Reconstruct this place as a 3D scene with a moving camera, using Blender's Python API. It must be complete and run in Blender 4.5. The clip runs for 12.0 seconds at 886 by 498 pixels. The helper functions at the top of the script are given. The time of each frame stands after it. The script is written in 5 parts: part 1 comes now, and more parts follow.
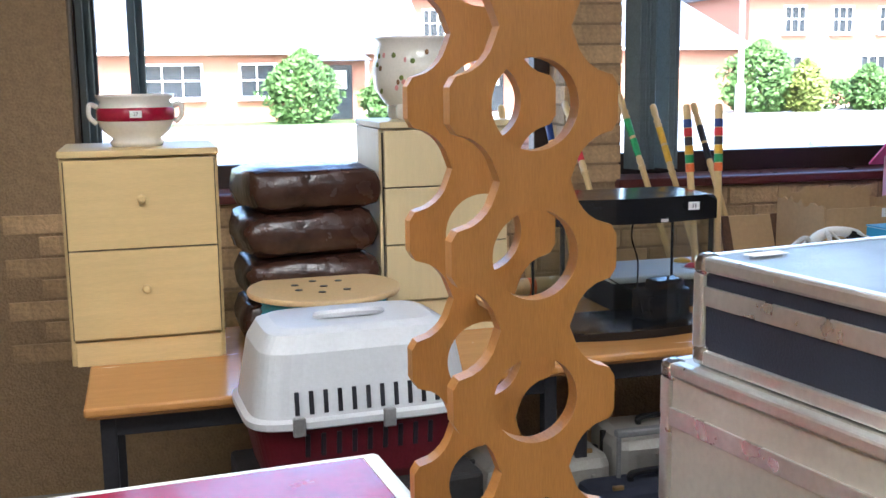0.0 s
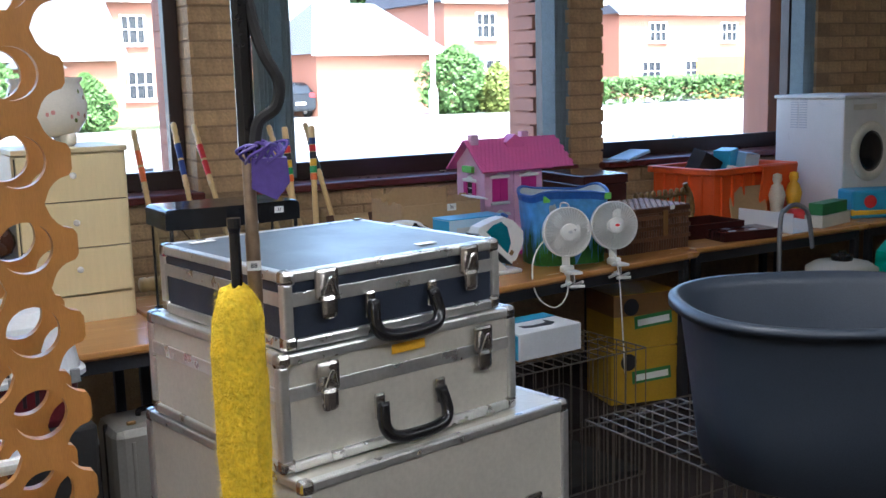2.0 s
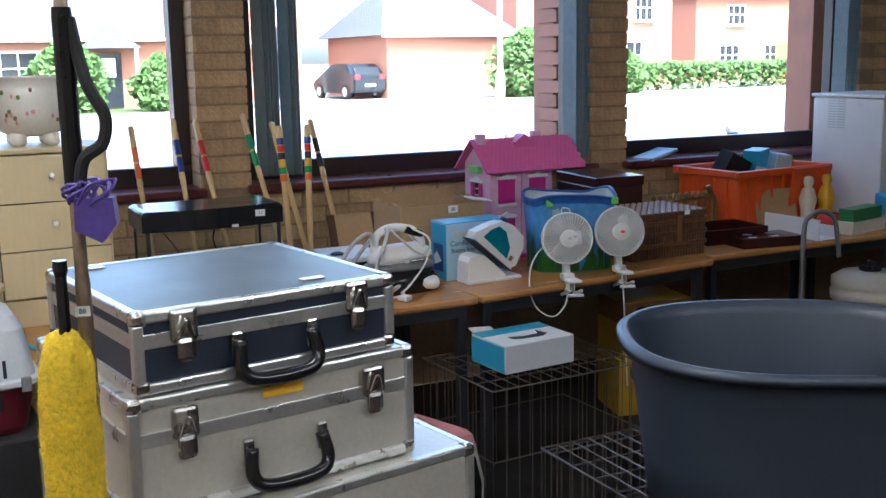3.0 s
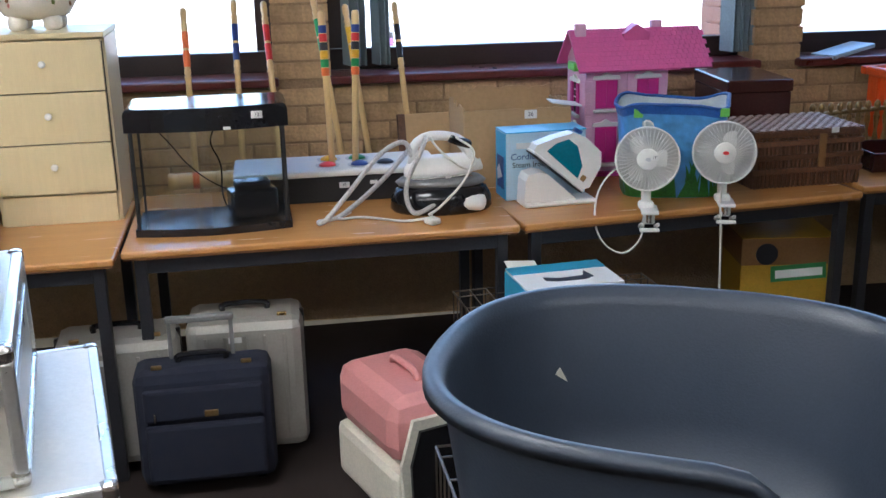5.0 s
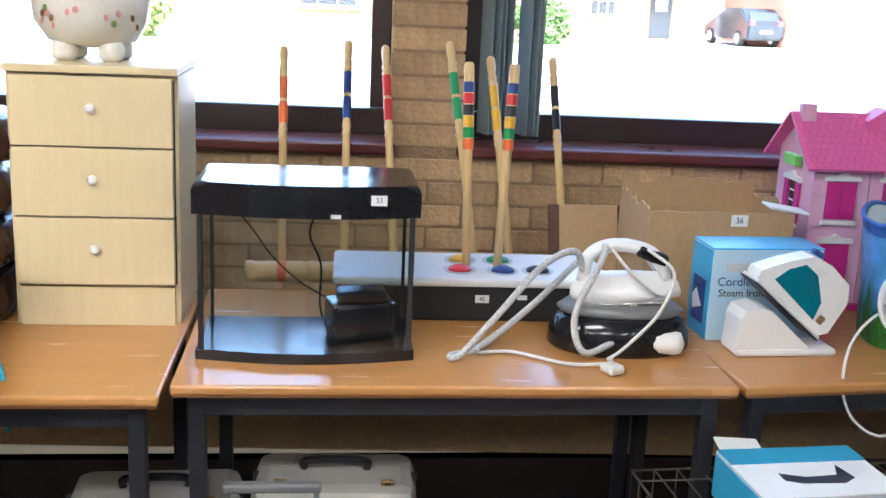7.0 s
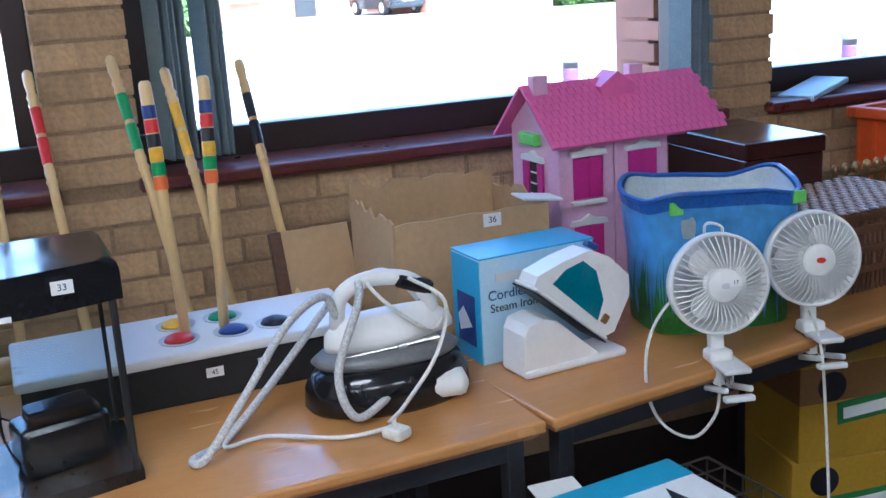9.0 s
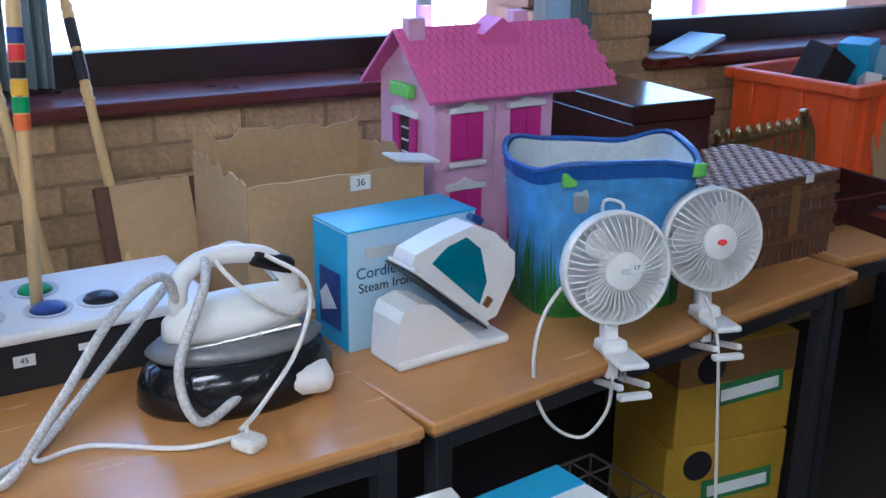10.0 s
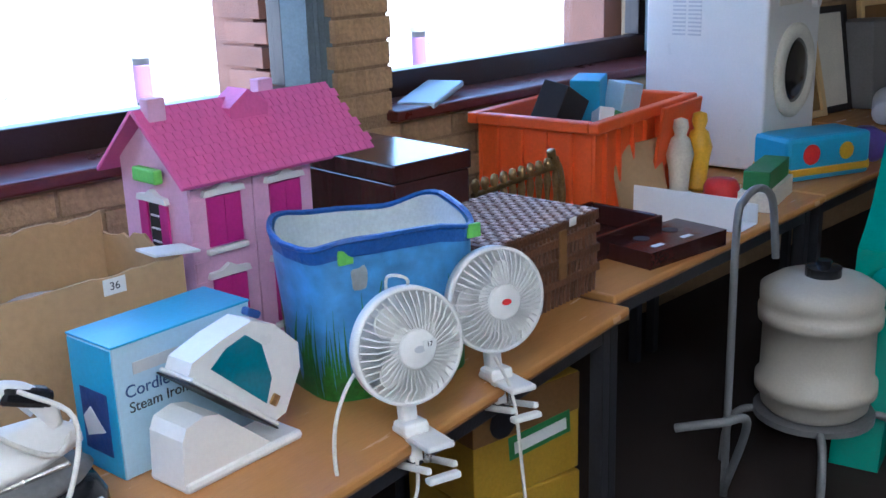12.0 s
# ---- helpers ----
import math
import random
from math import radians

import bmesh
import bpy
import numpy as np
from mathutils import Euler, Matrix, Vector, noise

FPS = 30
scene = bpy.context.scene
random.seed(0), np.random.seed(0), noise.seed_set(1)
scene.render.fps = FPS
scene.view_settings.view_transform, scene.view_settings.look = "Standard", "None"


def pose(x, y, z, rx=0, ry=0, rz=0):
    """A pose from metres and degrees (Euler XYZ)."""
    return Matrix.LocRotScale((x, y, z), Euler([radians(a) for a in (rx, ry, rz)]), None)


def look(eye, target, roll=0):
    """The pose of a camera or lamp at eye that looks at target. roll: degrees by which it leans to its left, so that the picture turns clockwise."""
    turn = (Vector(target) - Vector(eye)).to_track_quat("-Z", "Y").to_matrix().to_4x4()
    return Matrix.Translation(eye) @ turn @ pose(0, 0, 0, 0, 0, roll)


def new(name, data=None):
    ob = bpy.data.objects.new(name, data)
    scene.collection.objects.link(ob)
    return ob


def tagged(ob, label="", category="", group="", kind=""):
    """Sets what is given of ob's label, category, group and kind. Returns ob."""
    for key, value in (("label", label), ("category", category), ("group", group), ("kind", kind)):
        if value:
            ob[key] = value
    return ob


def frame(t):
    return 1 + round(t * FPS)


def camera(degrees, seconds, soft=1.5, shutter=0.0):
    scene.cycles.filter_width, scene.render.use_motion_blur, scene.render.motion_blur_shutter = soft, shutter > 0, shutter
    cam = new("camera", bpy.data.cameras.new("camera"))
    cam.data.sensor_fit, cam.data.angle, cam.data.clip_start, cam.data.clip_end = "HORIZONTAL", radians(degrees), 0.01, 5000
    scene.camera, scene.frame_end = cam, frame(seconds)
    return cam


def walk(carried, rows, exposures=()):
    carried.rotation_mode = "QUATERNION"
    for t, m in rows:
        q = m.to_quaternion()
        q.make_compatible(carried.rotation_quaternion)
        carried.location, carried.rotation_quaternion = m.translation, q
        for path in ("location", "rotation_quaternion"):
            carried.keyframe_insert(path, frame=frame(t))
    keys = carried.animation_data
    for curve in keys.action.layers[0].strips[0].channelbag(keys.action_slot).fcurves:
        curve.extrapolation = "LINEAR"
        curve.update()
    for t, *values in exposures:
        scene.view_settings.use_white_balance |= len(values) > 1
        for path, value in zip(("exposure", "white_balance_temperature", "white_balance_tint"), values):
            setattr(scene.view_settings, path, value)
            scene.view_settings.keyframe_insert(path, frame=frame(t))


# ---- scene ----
cam = camera(45.4, 12.0)
PATH = [
    (0, (-1.036, -2.477, 1.441), (-0.499, -0.577, 1.123), -0.8),
    (0.6, (-0.959, -2.579, 1.467), (-0.275, -0.723, 1.17), -2.6),
    (1, (-0.928, -2.698, 1.459), (-0.065, -0.915, 1.18), -0.5),
    (1.5, (-0.93, -2.93, 1.475), (0.085, -1.215, 1.213), -1.4),
    (2, (-0.979, -3.331, 1.532), (0.033, -1.636, 1.209), -1.5),
    (2.5, (-0.8, -3.399, 1.587), (0.161, -1.686, 1.208), -0.7),
    (3, (-0.643, -3.366, 1.596), (0.244, -1.609, 1.241), -1.0),
    (3.5, (-0.309, -3.408, 1.625), (0.48, -1.616, 1.216), 2.4),
    (5.3, (0.438, -2.938, 1.584), (0.68, -1.037, 1.012), -0.0),
    (5.5, (0.426, -2.838, 1.576), (0.692, -0.925, 1.057), 3.0),
    (6, (0.382, -2.533, 1.553), (0.631, -0.608, 1.071), 0.8),
    (6.5, (0.349, -2.291, 1.528), (0.574, -0.359, 1.062), 1.7),
    (6.7, (0.331, -2.196, 1.516), (0.539, -0.26, 1.058), 2.5),
    (8.3, (0.289, -1.675, 1.532), (0.711, 0.181, 0.917), -1.0),
    (8.5, (0.308, -1.665, 1.539), (0.819, 0.179, 0.956), -1.6),
    (9, (0.323, -1.562, 1.524), (1.105, 0.207, 1.017), -3.5),
    (9.5, (0.395, -1.36, 1.514), (1.362, 0.283, 0.91), -1.0),
    (10, (0.406, -1.263, 1.517), (1.44, 0.327, 0.881), 0.8),
    (10.5, (0.407, -1.151, 1.517), (1.571, 0.369, 0.936), -0.3),
    (11, (0.412, -1.062, 1.499), (1.702, 0.36, 0.937), -0.8),
    (11.2, (0.415, -1.056, 1.514), (1.741, 0.328, 0.943), -0.6),
    (11.5, (0.442, -1.038, 1.489), (1.816, 0.304, 0.93), -1.9),
    (12, (0.441, -1.117, 1.554), (1.858, 0.175, 0.986), -1.8),
]
walk(cam, [(t, look(eye, target, roll)) for t, eye, target, roll in PATH],
     [(0, 3.25, 5500, 10), (1.5, 3.1, 5400, 10), (3.5, 2.9, 5400, 10), (6.5, 3.95, 5600, 10), (9.5, 3.45, 4900, 10), (12, 3.7, 5000, 10)])

# ---- light ----
world = bpy.data.worlds.new("sky")
scene.world = world
world.use_nodes = True
wn = world.node_tree.nodes
sky = wn.new("ShaderNodeTexSky")
sky.sky_type = "NISHITA"
sky.sun_disc = False
sky.sun_elevation, sky.sun_rotation = radians(42), radians(200)
sky.air_density, sky.dust_density = 1.0, 3.0
wn["Background"].inputs[1].default_value = 0.15
world.node_tree.links.new(sky.outputs[0], wn["Background"].inputs[0])
sun = new("sun", bpy.data.lights.new("sun", "SUN"))
sun.data.energy, sun.data.angle, sun.data.color = 3.5, radians(12), (1, 0.96, 0.9)
sun.matrix_world = look((0, -10, 20), (-3, 4, 0))

# ---- materials ----


def mat(name, color, rough=0.6, metal=0.0, var=0.15, scale=8.0, bump=0.1, fine=120.0, spec=0.5, transmission=0.0, stretch=(1, 1, 1), rand=0.0, alpha=1.0):
    m = bpy.data.materials.new(name)
    m.use_nodes = True
    nt = m.node_tree
    n, l = nt.nodes, nt.links
    p = n["Principled BSDF"]
    tc = n.new("ShaderNodeTexCoord")
    mp = n.new("ShaderNodeMapping")
    mp.inputs["Scale"].default_value = stretch
    l.new(tc.outputs["Object"], mp.inputs[0])
    big = n.new("ShaderNodeTexNoise")
    big.inputs["Scale"].default_value, big.inputs["Detail"].default_value = scale, 5
    small = n.new("ShaderNodeTexNoise")
    small.inputs["Scale"].default_value, small.inputs["Detail"].default_value = fine, 3
    l.new(mp.outputs[0], big.inputs[0])
    l.new(mp.outputs[0], small.inputs[0])
    add = n.new("ShaderNodeMath")
    add.operation = "ADD"
    l.new(big.outputs[0], add.inputs[0])
    l.new(small.outputs[0], add.inputs[1])
    ramp = n.new("ShaderNodeMapRange")
    ramp.inputs[1].default_value, ramp.inputs[2].default_value = 0.6, 1.4
    ramp.inputs[3].default_value, ramp.inputs[4].default_value = 1 - var, 1 + var
    l.new(add.outputs[0], ramp.inputs[0])
    mul = n.new("ShaderNodeVectorMath")
    mul.operation = "SCALE"
    mul.inputs[0].default_value = color[:3]
    last = ramp.outputs[0]
    if rand:
        info = n.new("ShaderNodeObjectInfo")
        r2 = n.new("ShaderNodeMapRange")
        r2.inputs[3].default_value, r2.inputs[4].default_value = 1 - rand, 1 + rand
        l.new(info.outputs["Random"], r2.inputs[0])
        mm = n.new("ShaderNodeMath")
        mm.operation = "MULTIPLY"
        l.new(last, mm.inputs[0])
        l.new(r2.outputs[0], mm.inputs[1])
        last = mm.outputs[0]
    l.new(last, mul.inputs["Scale"])
    l.new(mul.outputs[0], p.inputs["Base Color"])
    rr = n.new("ShaderNodeMapRange")
    rr.inputs[1].default_value, rr.inputs[2].default_value = 0.3, 0.7
    rr.inputs[3].default_value, rr.inputs[4].default_value = max(0.02, rough - 0.08), min(1, rough + 0.08)
    l.new(big.outputs[0], rr.inputs[0])
    l.new(rr.outputs[0], p.inputs["Roughness"])
    p.inputs["Metallic"].default_value = metal
    p.inputs["Specular IOR Level"].default_value = spec
    p.inputs["Transmission Weight"].default_value = transmission
    p.inputs["Alpha"].default_value = alpha
    if bump:
        b = n.new("ShaderNodeBump")
        b.inputs["Strength"].default_value, b.inputs["Distance"].default_value = bump, 0.01
        l.new(add.outputs[0], b.inputs["Height"])
        l.new(b.outputs[0], p.inputs["Normal"])
    return m


def glow(name, color, strength):
    m = bpy.data.materials.new(name)
    m.use_nodes = True
    p = m.node_tree.nodes["Principled BSDF"]
    p.inputs["Base Color"].default_value = (*color, 1)
    p.inputs["Emission Color"].default_value = (*color, 1)
    p.inputs["Emission Strength"].default_value = strength
    return m


def glass_mat(name, tint=(1, 1, 1), amount=0.9):
    m = bpy.data.materials.new(name)
    m.use_nodes = True
    n, l = m.node_tree.nodes, m.node_tree.links
    n.remove(n["Principled BSDF"])
    t, g, mix = n.new("ShaderNodeBsdfTransparent"), n.new("ShaderNodeBsdfGlossy"), n.new("ShaderNodeMixShader")
    t.inputs[0].default_value = (*[c * amount for c in tint], 1)
    g.inputs["Roughness"].default_value = 0.03
    mix.inputs[0].default_value = 0.05
    l.new(t.outputs[0], mix.inputs[1])
    l.new(g.outputs[0], mix.inputs[2])
    l.new(mix.outputs[0], n["Material Output"].inputs[0])
    return m


M = dict(
    brick=mat("tan_brick", (0.5, 0.33, 0.17), 0.85, var=0.3, scale=14, bump=0.5, fine=90, rand=0.16),
    redbrick=mat("red_brick", (0.42, 0.2, 0.13), 0.9, var=0.25, scale=10, bump=0.4, rand=0.15),
    mortar=mat("mortar", (0.33, 0.22, 0.12), 0.95, var=0.2, scale=30, bump=0.5),
    maroon=mat("maroon_paint", (0.12, 0.025, 0.02), 0.35, var=0.3, scale=9, bump=0.08),
    frame=mat("dark_brown_frame", (0.028, 0.014, 0.011), 0.4, var=0.3, scale=6, bump=0.08),
    blind=mat("grey_blind", (0.2, 0.25, 0.26), 0.7, var=0.15, scale=30, bump=0.1),
    table=mat("beech_laminate", (0.52, 0.25, 0.075), 0.2, var=0.07, scale=5, fine=40, bump=0.015, stretch=(1, 9, 1)),
    edge=mat("table_edge", (0.27, 0.12, 0.04), 0.4, var=0.2, scale=20),
    steel=mat("dark_steel", (0.035, 0.035, 0.04), 0.45, metal=0.3, var=0.2),
    greysteel=mat("grey_leg", (0.22, 0.22, 0.22), 0.45, metal=0.3, var=0.15),
    floor=mat("dark_carpet", (0.022, 0.013, 0.01), 0.95, var=0.4, scale=4, bump=0.5, fine=300),
    wall=mat("plaster", (0.5, 0.42, 0.32), 0.9, var=0.1, scale=3),
    ceiling=mat("ceiling_tile", (0.7, 0.68, 0.63), 0.9, var=0.06, scale=6),
    cream=mat("cream_laminate", (0.66, 0.54, 0.31), 0.42, var=0.06, scale=5, fine=50, bump=0.03, stretch=(14, 1, 1)),
    pine=mat("pale_pine", (0.68, 0.5, 0.23), 0.45, var=0.09, scale=5, fine=45, bump=0.04, stretch=(1, 1, 12)),
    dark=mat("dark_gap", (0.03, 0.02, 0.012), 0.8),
    rack=mat("honey_wood", (0.44, 0.2, 0.05), 0.38, var=0.16, scale=6, fine=70, bump=0.06, stretch=(10, 10, 1)),
    rackedge=mat("pale_cut_wood", (0.6, 0.38, 0.17), 0.5, var=0.15, scale=20),
    white=mat("white_plastic", (0.78, 0.77, 0.74), 0.35, var=0.04, scale=12, bump=0.02),
    grey=mat("pale_grey_plastic", (0.55, 0.56, 0.58), 0.4, var=0.06, scale=12, bump=0.03),
    ceramic=mat("glazed_ceramic", (0.75, 0.71, 0.63), 0.15, var=0.07, scale=14, bump=0.02),
    claret=mat("claret_glaze", (0.3, 0.008, 0.03), 0.2, var=0.15, scale=20, bump=0),
    maroonplastic=mat("maroon_plastic", (0.1, 0.008, 0.014), 0.4, var=0.2),
    black=mat("black_plastic", (0.012, 0.012, 0.014), 0.17, var=0.25, bump=0.015),
    blackmatte=mat("black_matte", (0.015, 0.014, 0.014), 0.7, var=0.3),
    alu=mat("aluminium_trim", (0.72, 0.72, 0.7), 0.32, metal=0.85, var=0.1, scale=20, bump=0.05),
    alupanel=mat("silver_panel", (0.6, 0.57, 0.5), 0.4, metal=0.35, var=0.09, scale=10, bump=0.04),
    chrome=mat("worn_chrome", (0.6, 0.58, 0.55), 0.22, metal=1, var=0.12, bump=0.03),
    navy=mat("navy_vinyl", (0.022, 0.03, 0.05), 0.42, var=0.2, scale=12, bump=0.15, fine=400),
    slate=mat("grey_vinyl_top", (0.09, 0.11, 0.13), 0.38, var=0.12, scale=6, bump=0.08, fine=400),
    yellow=mat("yellow_fleece", (0.8, 0.56, 0.02), 0.95, var=0.25, scale=40, bump=0.8, fine=200),
    brass=mat("bronze_tube", (0.3, 0.22, 0.15), 0.35, metal=0.7, var=0.25, scale=20),
    purple=mat("purple_plastic", (0.1, 0.06, 0.3), 0.45, var=0.2, scale=20),
    tub=mat("blue_grey_tub", (0.035, 0.045, 0.065), 0.42, var=0.12, scale=6, bump=0.08, fine=250),
    wire=mat("bronze_wire", (0.16, 0.13, 0.1), 0.4, metal=0.7, var=0.2),
    card=mat("corrugated_card", (0.45, 0.3, 0.15), 0.85, var=0.1, scale=6, bump=0.12, fine=60),
    cyan=mat("cyan_print", (0.06, 0.38, 0.62), 0.4, var=0.1, scale=5, bump=0.02),
    paleblue=mat("pale_blue_print", (0.45, 0.62, 0.75), 0.4, var=0.08, scale=5, bump=0.02),
    darkblue=mat("dark_blue_print", (0.02, 0.06, 0.22), 0.4, var=0.2, scale=40),
    teal=mat("teal_plastic", (0.01, 0.16, 0.22), 0.12, var=0.2, scale=14, bump=0),
    pink=mat("pink_roof", (0.72, 0.13, 0.36), 0.5, var=0.08, scale=20),
    palepink=mat("pale_pink_wall", (0.72, 0.42, 0.58), 0.55, var=0.08, scale=24),
    magenta=mat("magenta_shutter", (0.5, 0.02, 0.22), 0.5, var=0.1),
    lime=mat("lime_plastic", (0.2, 0.6, 0.1), 0.5),
    hamper=mat("brown_wicker", (0.12, 0.05, 0.022), 0.6, var=0.35, scale=30, bump=0.3, rand=0.2),
    hamperlight=mat("pale_weave", (0.5, 0.38, 0.32), 0.7, var=0.3, scale=40, bump=0.3),
    mahog=mat("mahogany", (0.045, 0.013, 0.011), 0.18, var=0.3, scale=6, stretch=(1, 10, 1), bump=0.02),
    orange=mat("orange_crate", (0.75, 0.1, 0.012), 0.45, var=0.12, scale=10, bump=0.06),
    goldbrass=mat("aged_brass", (0.35, 0.23, 0.1), 0.35, metal=0.9, var=0.3, scale=30),
    wood=mat("birch_handle", (0.72, 0.5, 0.22), 0.4, var=0.12, scale=10, stretch=(8, 8, 1), bump=0.03),
    red=mat("red_paint", (0.65, 0.03, 0.03), 0.4), green=mat("green_paint", (0.02, 0.3, 0.08), 0.4), blue=mat("blue_paint", (0.02, 0.05, 0.22), 0.4),
    orangep=mat("orange_paint", (0.8, 0.16, 0.03), 0.4), yellowp=mat("yellow_paint", (0.8, 0.45, 0.02), 0.4), blackp=mat("black_paint", (0.015, 0.015, 0.02), 0.4),
    silver=mat("silver_suitcase", (0.35, 0.33, 0.29), 0.4, metal=0.3, var=0.1, scale=8, bump=0.05),
    fabric=mat("navy_fabric", (0.012, 0.015, 0.03), 0.9, var=0.3, scale=20, bump=0.4, fine=400),
    rose=mat("rose_plastic", (0.65, 0.28, 0.27), 0.4, var=0.08),
    smoke=glass_mat("smoked_clear", (0.75, 0.72, 0.7), 0.8),
    glass=glass_mat("window_glass", (1, 1, 1), 0.97),
    tank=glass_mat("aquarium_glass", (0.96, 0.98, 0.97), 0.98),
    brownbag=mat("brown_bag", (0.045, 0.02, 0.014), 0.22, var=0.5, scale=9, bump=0.5, fine=25),
    rope=mat("blue_rope", (0.05, 0.36, 0.5), 0.7, var=0.25, scale=60, bump=0.3),
    ply=mat("pale_plywood", (0.66, 0.47, 0.24), 0.55, var=0.1, scale=8),
    cable=mat("grey_braid", (0.55, 0.54, 0.52), 0.7, var=0.5, scale=220, bump=0.3, fine=600),
    whitecable=mat("white_cable", (0.72, 0.7, 0.64), 0.45),
    bagblue=mat("printed_bag_blue", (0.1, 0.3, 0.62), 0.35, var=0.35, scale=6, bump=0.25, fine=30),
    bagrim=mat("bag_rim_blue", (0.025, 0.1, 0.36), 0.4, var=0.2, scale=15, bump=0.2),
    grassprint=mat("grass_print", (0.03, 0.16, 0.02), 0.4, var=0.5, scale=20),
    bagin=mat("bag_lining", (0.5, 0.55, 0.55), 0.5, var=0.15, scale=10),
    cream2=mat("cream_pet_box", (0.7, 0.66, 0.55), 0.5), yellowbox=mat("yellow_carton", (0.42, 0.25, 0.015), 0.55, var=0.15), greenbox=mat("green_print", (0.04, 0.2, 0.06), 0.5),
    brownbox=mat("brown_carton", (0.2, 0.1, 0.03), 0.6), paper=mat("paper_label", (0.8, 0.8, 0.78), 0.7, var=0.03), ink=mat("ink", (0.02, 0.02, 0.03), 0.6, bump=0),
    keg=mat("keg_plastic", (0.5, 0.46, 0.38), 0.4, var=0.07), tealchair=mat("green_plastic", (0.0, 0.26, 0.18), 0.4, var=0.1),
    ground=mat("asphalt_ground", (0.3, 0.3, 0.29), 0.9, var=0.12, scale=0.4, fine=20, bump=0.2),
    lawn=mat("lawn", (0.07, 0.13, 0.03), 0.95, var=0.3, scale=2, fine=30, bump=0.5),
    leaf=mat("hedge_leaf", (0.07, 0.14, 0.03), 0.7, var=0.45, scale=3, fine=40), leafy=mat("pale_leaf", (0.16, 0.2, 0.04), 0.7, var=0.4, scale=3, fine=40),
    roof=mat("slate_roof", (0.1, 0.11, 0.13), 0.8, var=0.2, scale=3), fence=mat("orange_fence", (0.5, 0.2, 0.05), 0.8, var=0.15, scale=2),
    carblue=mat("car_blue", (0.03, 0.1, 0.35), 0.2, metal=0.3, var=0.05, bump=0), carblack=mat("car_black", (0.02, 0.025, 0.03), 0.2, var=0.05, bump=0), tyre=mat("tyre", (0.015, 0.015, 0.015), 0.9),
    upvc=mat("white_frame", (0.75, 0.75, 0.73), 0.5), bollard=mat("bollard_paint", (0.05, 0.05, 0.055), 0.5, var=0.2), violet=mat("violet_paint", (0.12, 0.05, 0.16), 0.5),
)
# Glow of the added, out-of-view ceiling panels.
PANEL = glow("added_panel_glow", (1.0, 0.93, 0.82), 2.2)

# ---- mesh helpers ----


def bx(bm, sx, sy, sz, x=0, y=0, z=0, rot=None, bev=0.0):
    """A box whose base centre is at x, y, z."""
    r = bmesh.ops.create_cube(bm, size=1.0)
    vs = r["verts"]
    bmesh.ops.scale(bm, vec=(sx, sy, sz), verts=vs)
    if bev:
        es = list({e for v in vs for e in v.link_edges})
        rb = bmesh.ops.bevel(bm, geom=es, offset=bev, segments=2, affect="EDGES", profile=0.5)
        vs = list({v for f in rb["faces"] for v in f.verts} | {v for v in vs if v.is_valid})
    bmesh.ops.translate(bm, vec=(0, 0, sz / 2), verts=vs)
    if rot:
        bmesh.ops.rotate(bm, cent=(0, 0, 0), matrix=Euler([radians(a) for a in rot]).to_matrix(), verts=vs)
    bmesh.ops.translate(bm, vec=(x, y, z), verts=vs)
    return bm


def box(sx, sy, sz, x=0, y=0, z=0, rot=None, bev=0.003):
    return bx(bmesh.new(), sx, sy, sz, x, y, z, rot, bev)


def lathe(profile, seg=32, bm=None, x=0, y=0, z=0, squash=1.0, axis="z"):
    """Turn (radius, height) pairs round the upright axis."""
    bm = bm or bmesh.new()
    rings = []
    for r, h in profile:
        ring = []
        for i in range(seg):
            a = 2 * math.pi * i / seg
            p = (r * math.cos(a), r * math.sin(a) * squash, h)
            if axis == "y":
                p = (p[0], -p[2], p[1])
            if axis == "x":
                p = (p[2], p[1], p[0])
            ring.append(bm.verts.new((p[0] + x, p[1] + y, p[2] + z)))
        rings.append(ring)
    for a, b in zip(rings, rings[1:]):
        for i in range(seg):
            bm.faces.new((a[i], a[(i + 1) % seg], b[(i + 1) % seg], b[i]))
    if profile[0][0] > 1e-4:
        bm.faces.new(rings[0][::-1])
    if profile[-1][0] > 1e-4:
        bm.faces.new(rings[-1])
    return bm


def tube(points, r, seg=8, bm=None, smooth=True):
    """A round bar along points, softened by a Catmull-Rom curve."""
    bm = bm or bmesh.new()
    P = [Vector(p) for p in points]
    if smooth and len(P) > 2:
        Q = [P[0] * 2 - P[1]] + P + [P[-1] * 2 - P[-2]]
        out = []
        for i in range(1, len(Q) - 2):
            for k in range(6):
                t = k / 6
                a, b, c, d = Q[i - 1], Q[i], Q[i + 1], Q[i + 2]
                out.append(0.5 * (2 * b + (c - a) * t + (2 * a - 5 * b + 4 * c - d) * t * t + (3 * b - a - 3 * c + d) * t ** 3))
        P = out + [P[-1]]
    rings = []
    side = None
    for i, p in enumerate(P):
        d = (P[min(i + 1, len(P) - 1)] - P[max(i - 1, 0)]).normalized()
        if side is None:
            side = d.orthogonal().normalized()
        side = (side - d * side.dot(d)).normalized()
        up = d.cross(side)
        rings.append([bm.verts.new(p + (side * math.cos(2 * math.pi * k / seg) + up * math.sin(2 * math.pi * k / seg)) * r) for k in range(seg)])
    for a, b in zip(rings, rings[1:]):
        for k in range(seg):
            bm.faces.new((a[k], a[(k + 1) % seg], b[(k + 1) % seg], b[k]))
    bm.faces.new(rings[0][::-1])
    bm.faces.new(rings[-1])
    return bm


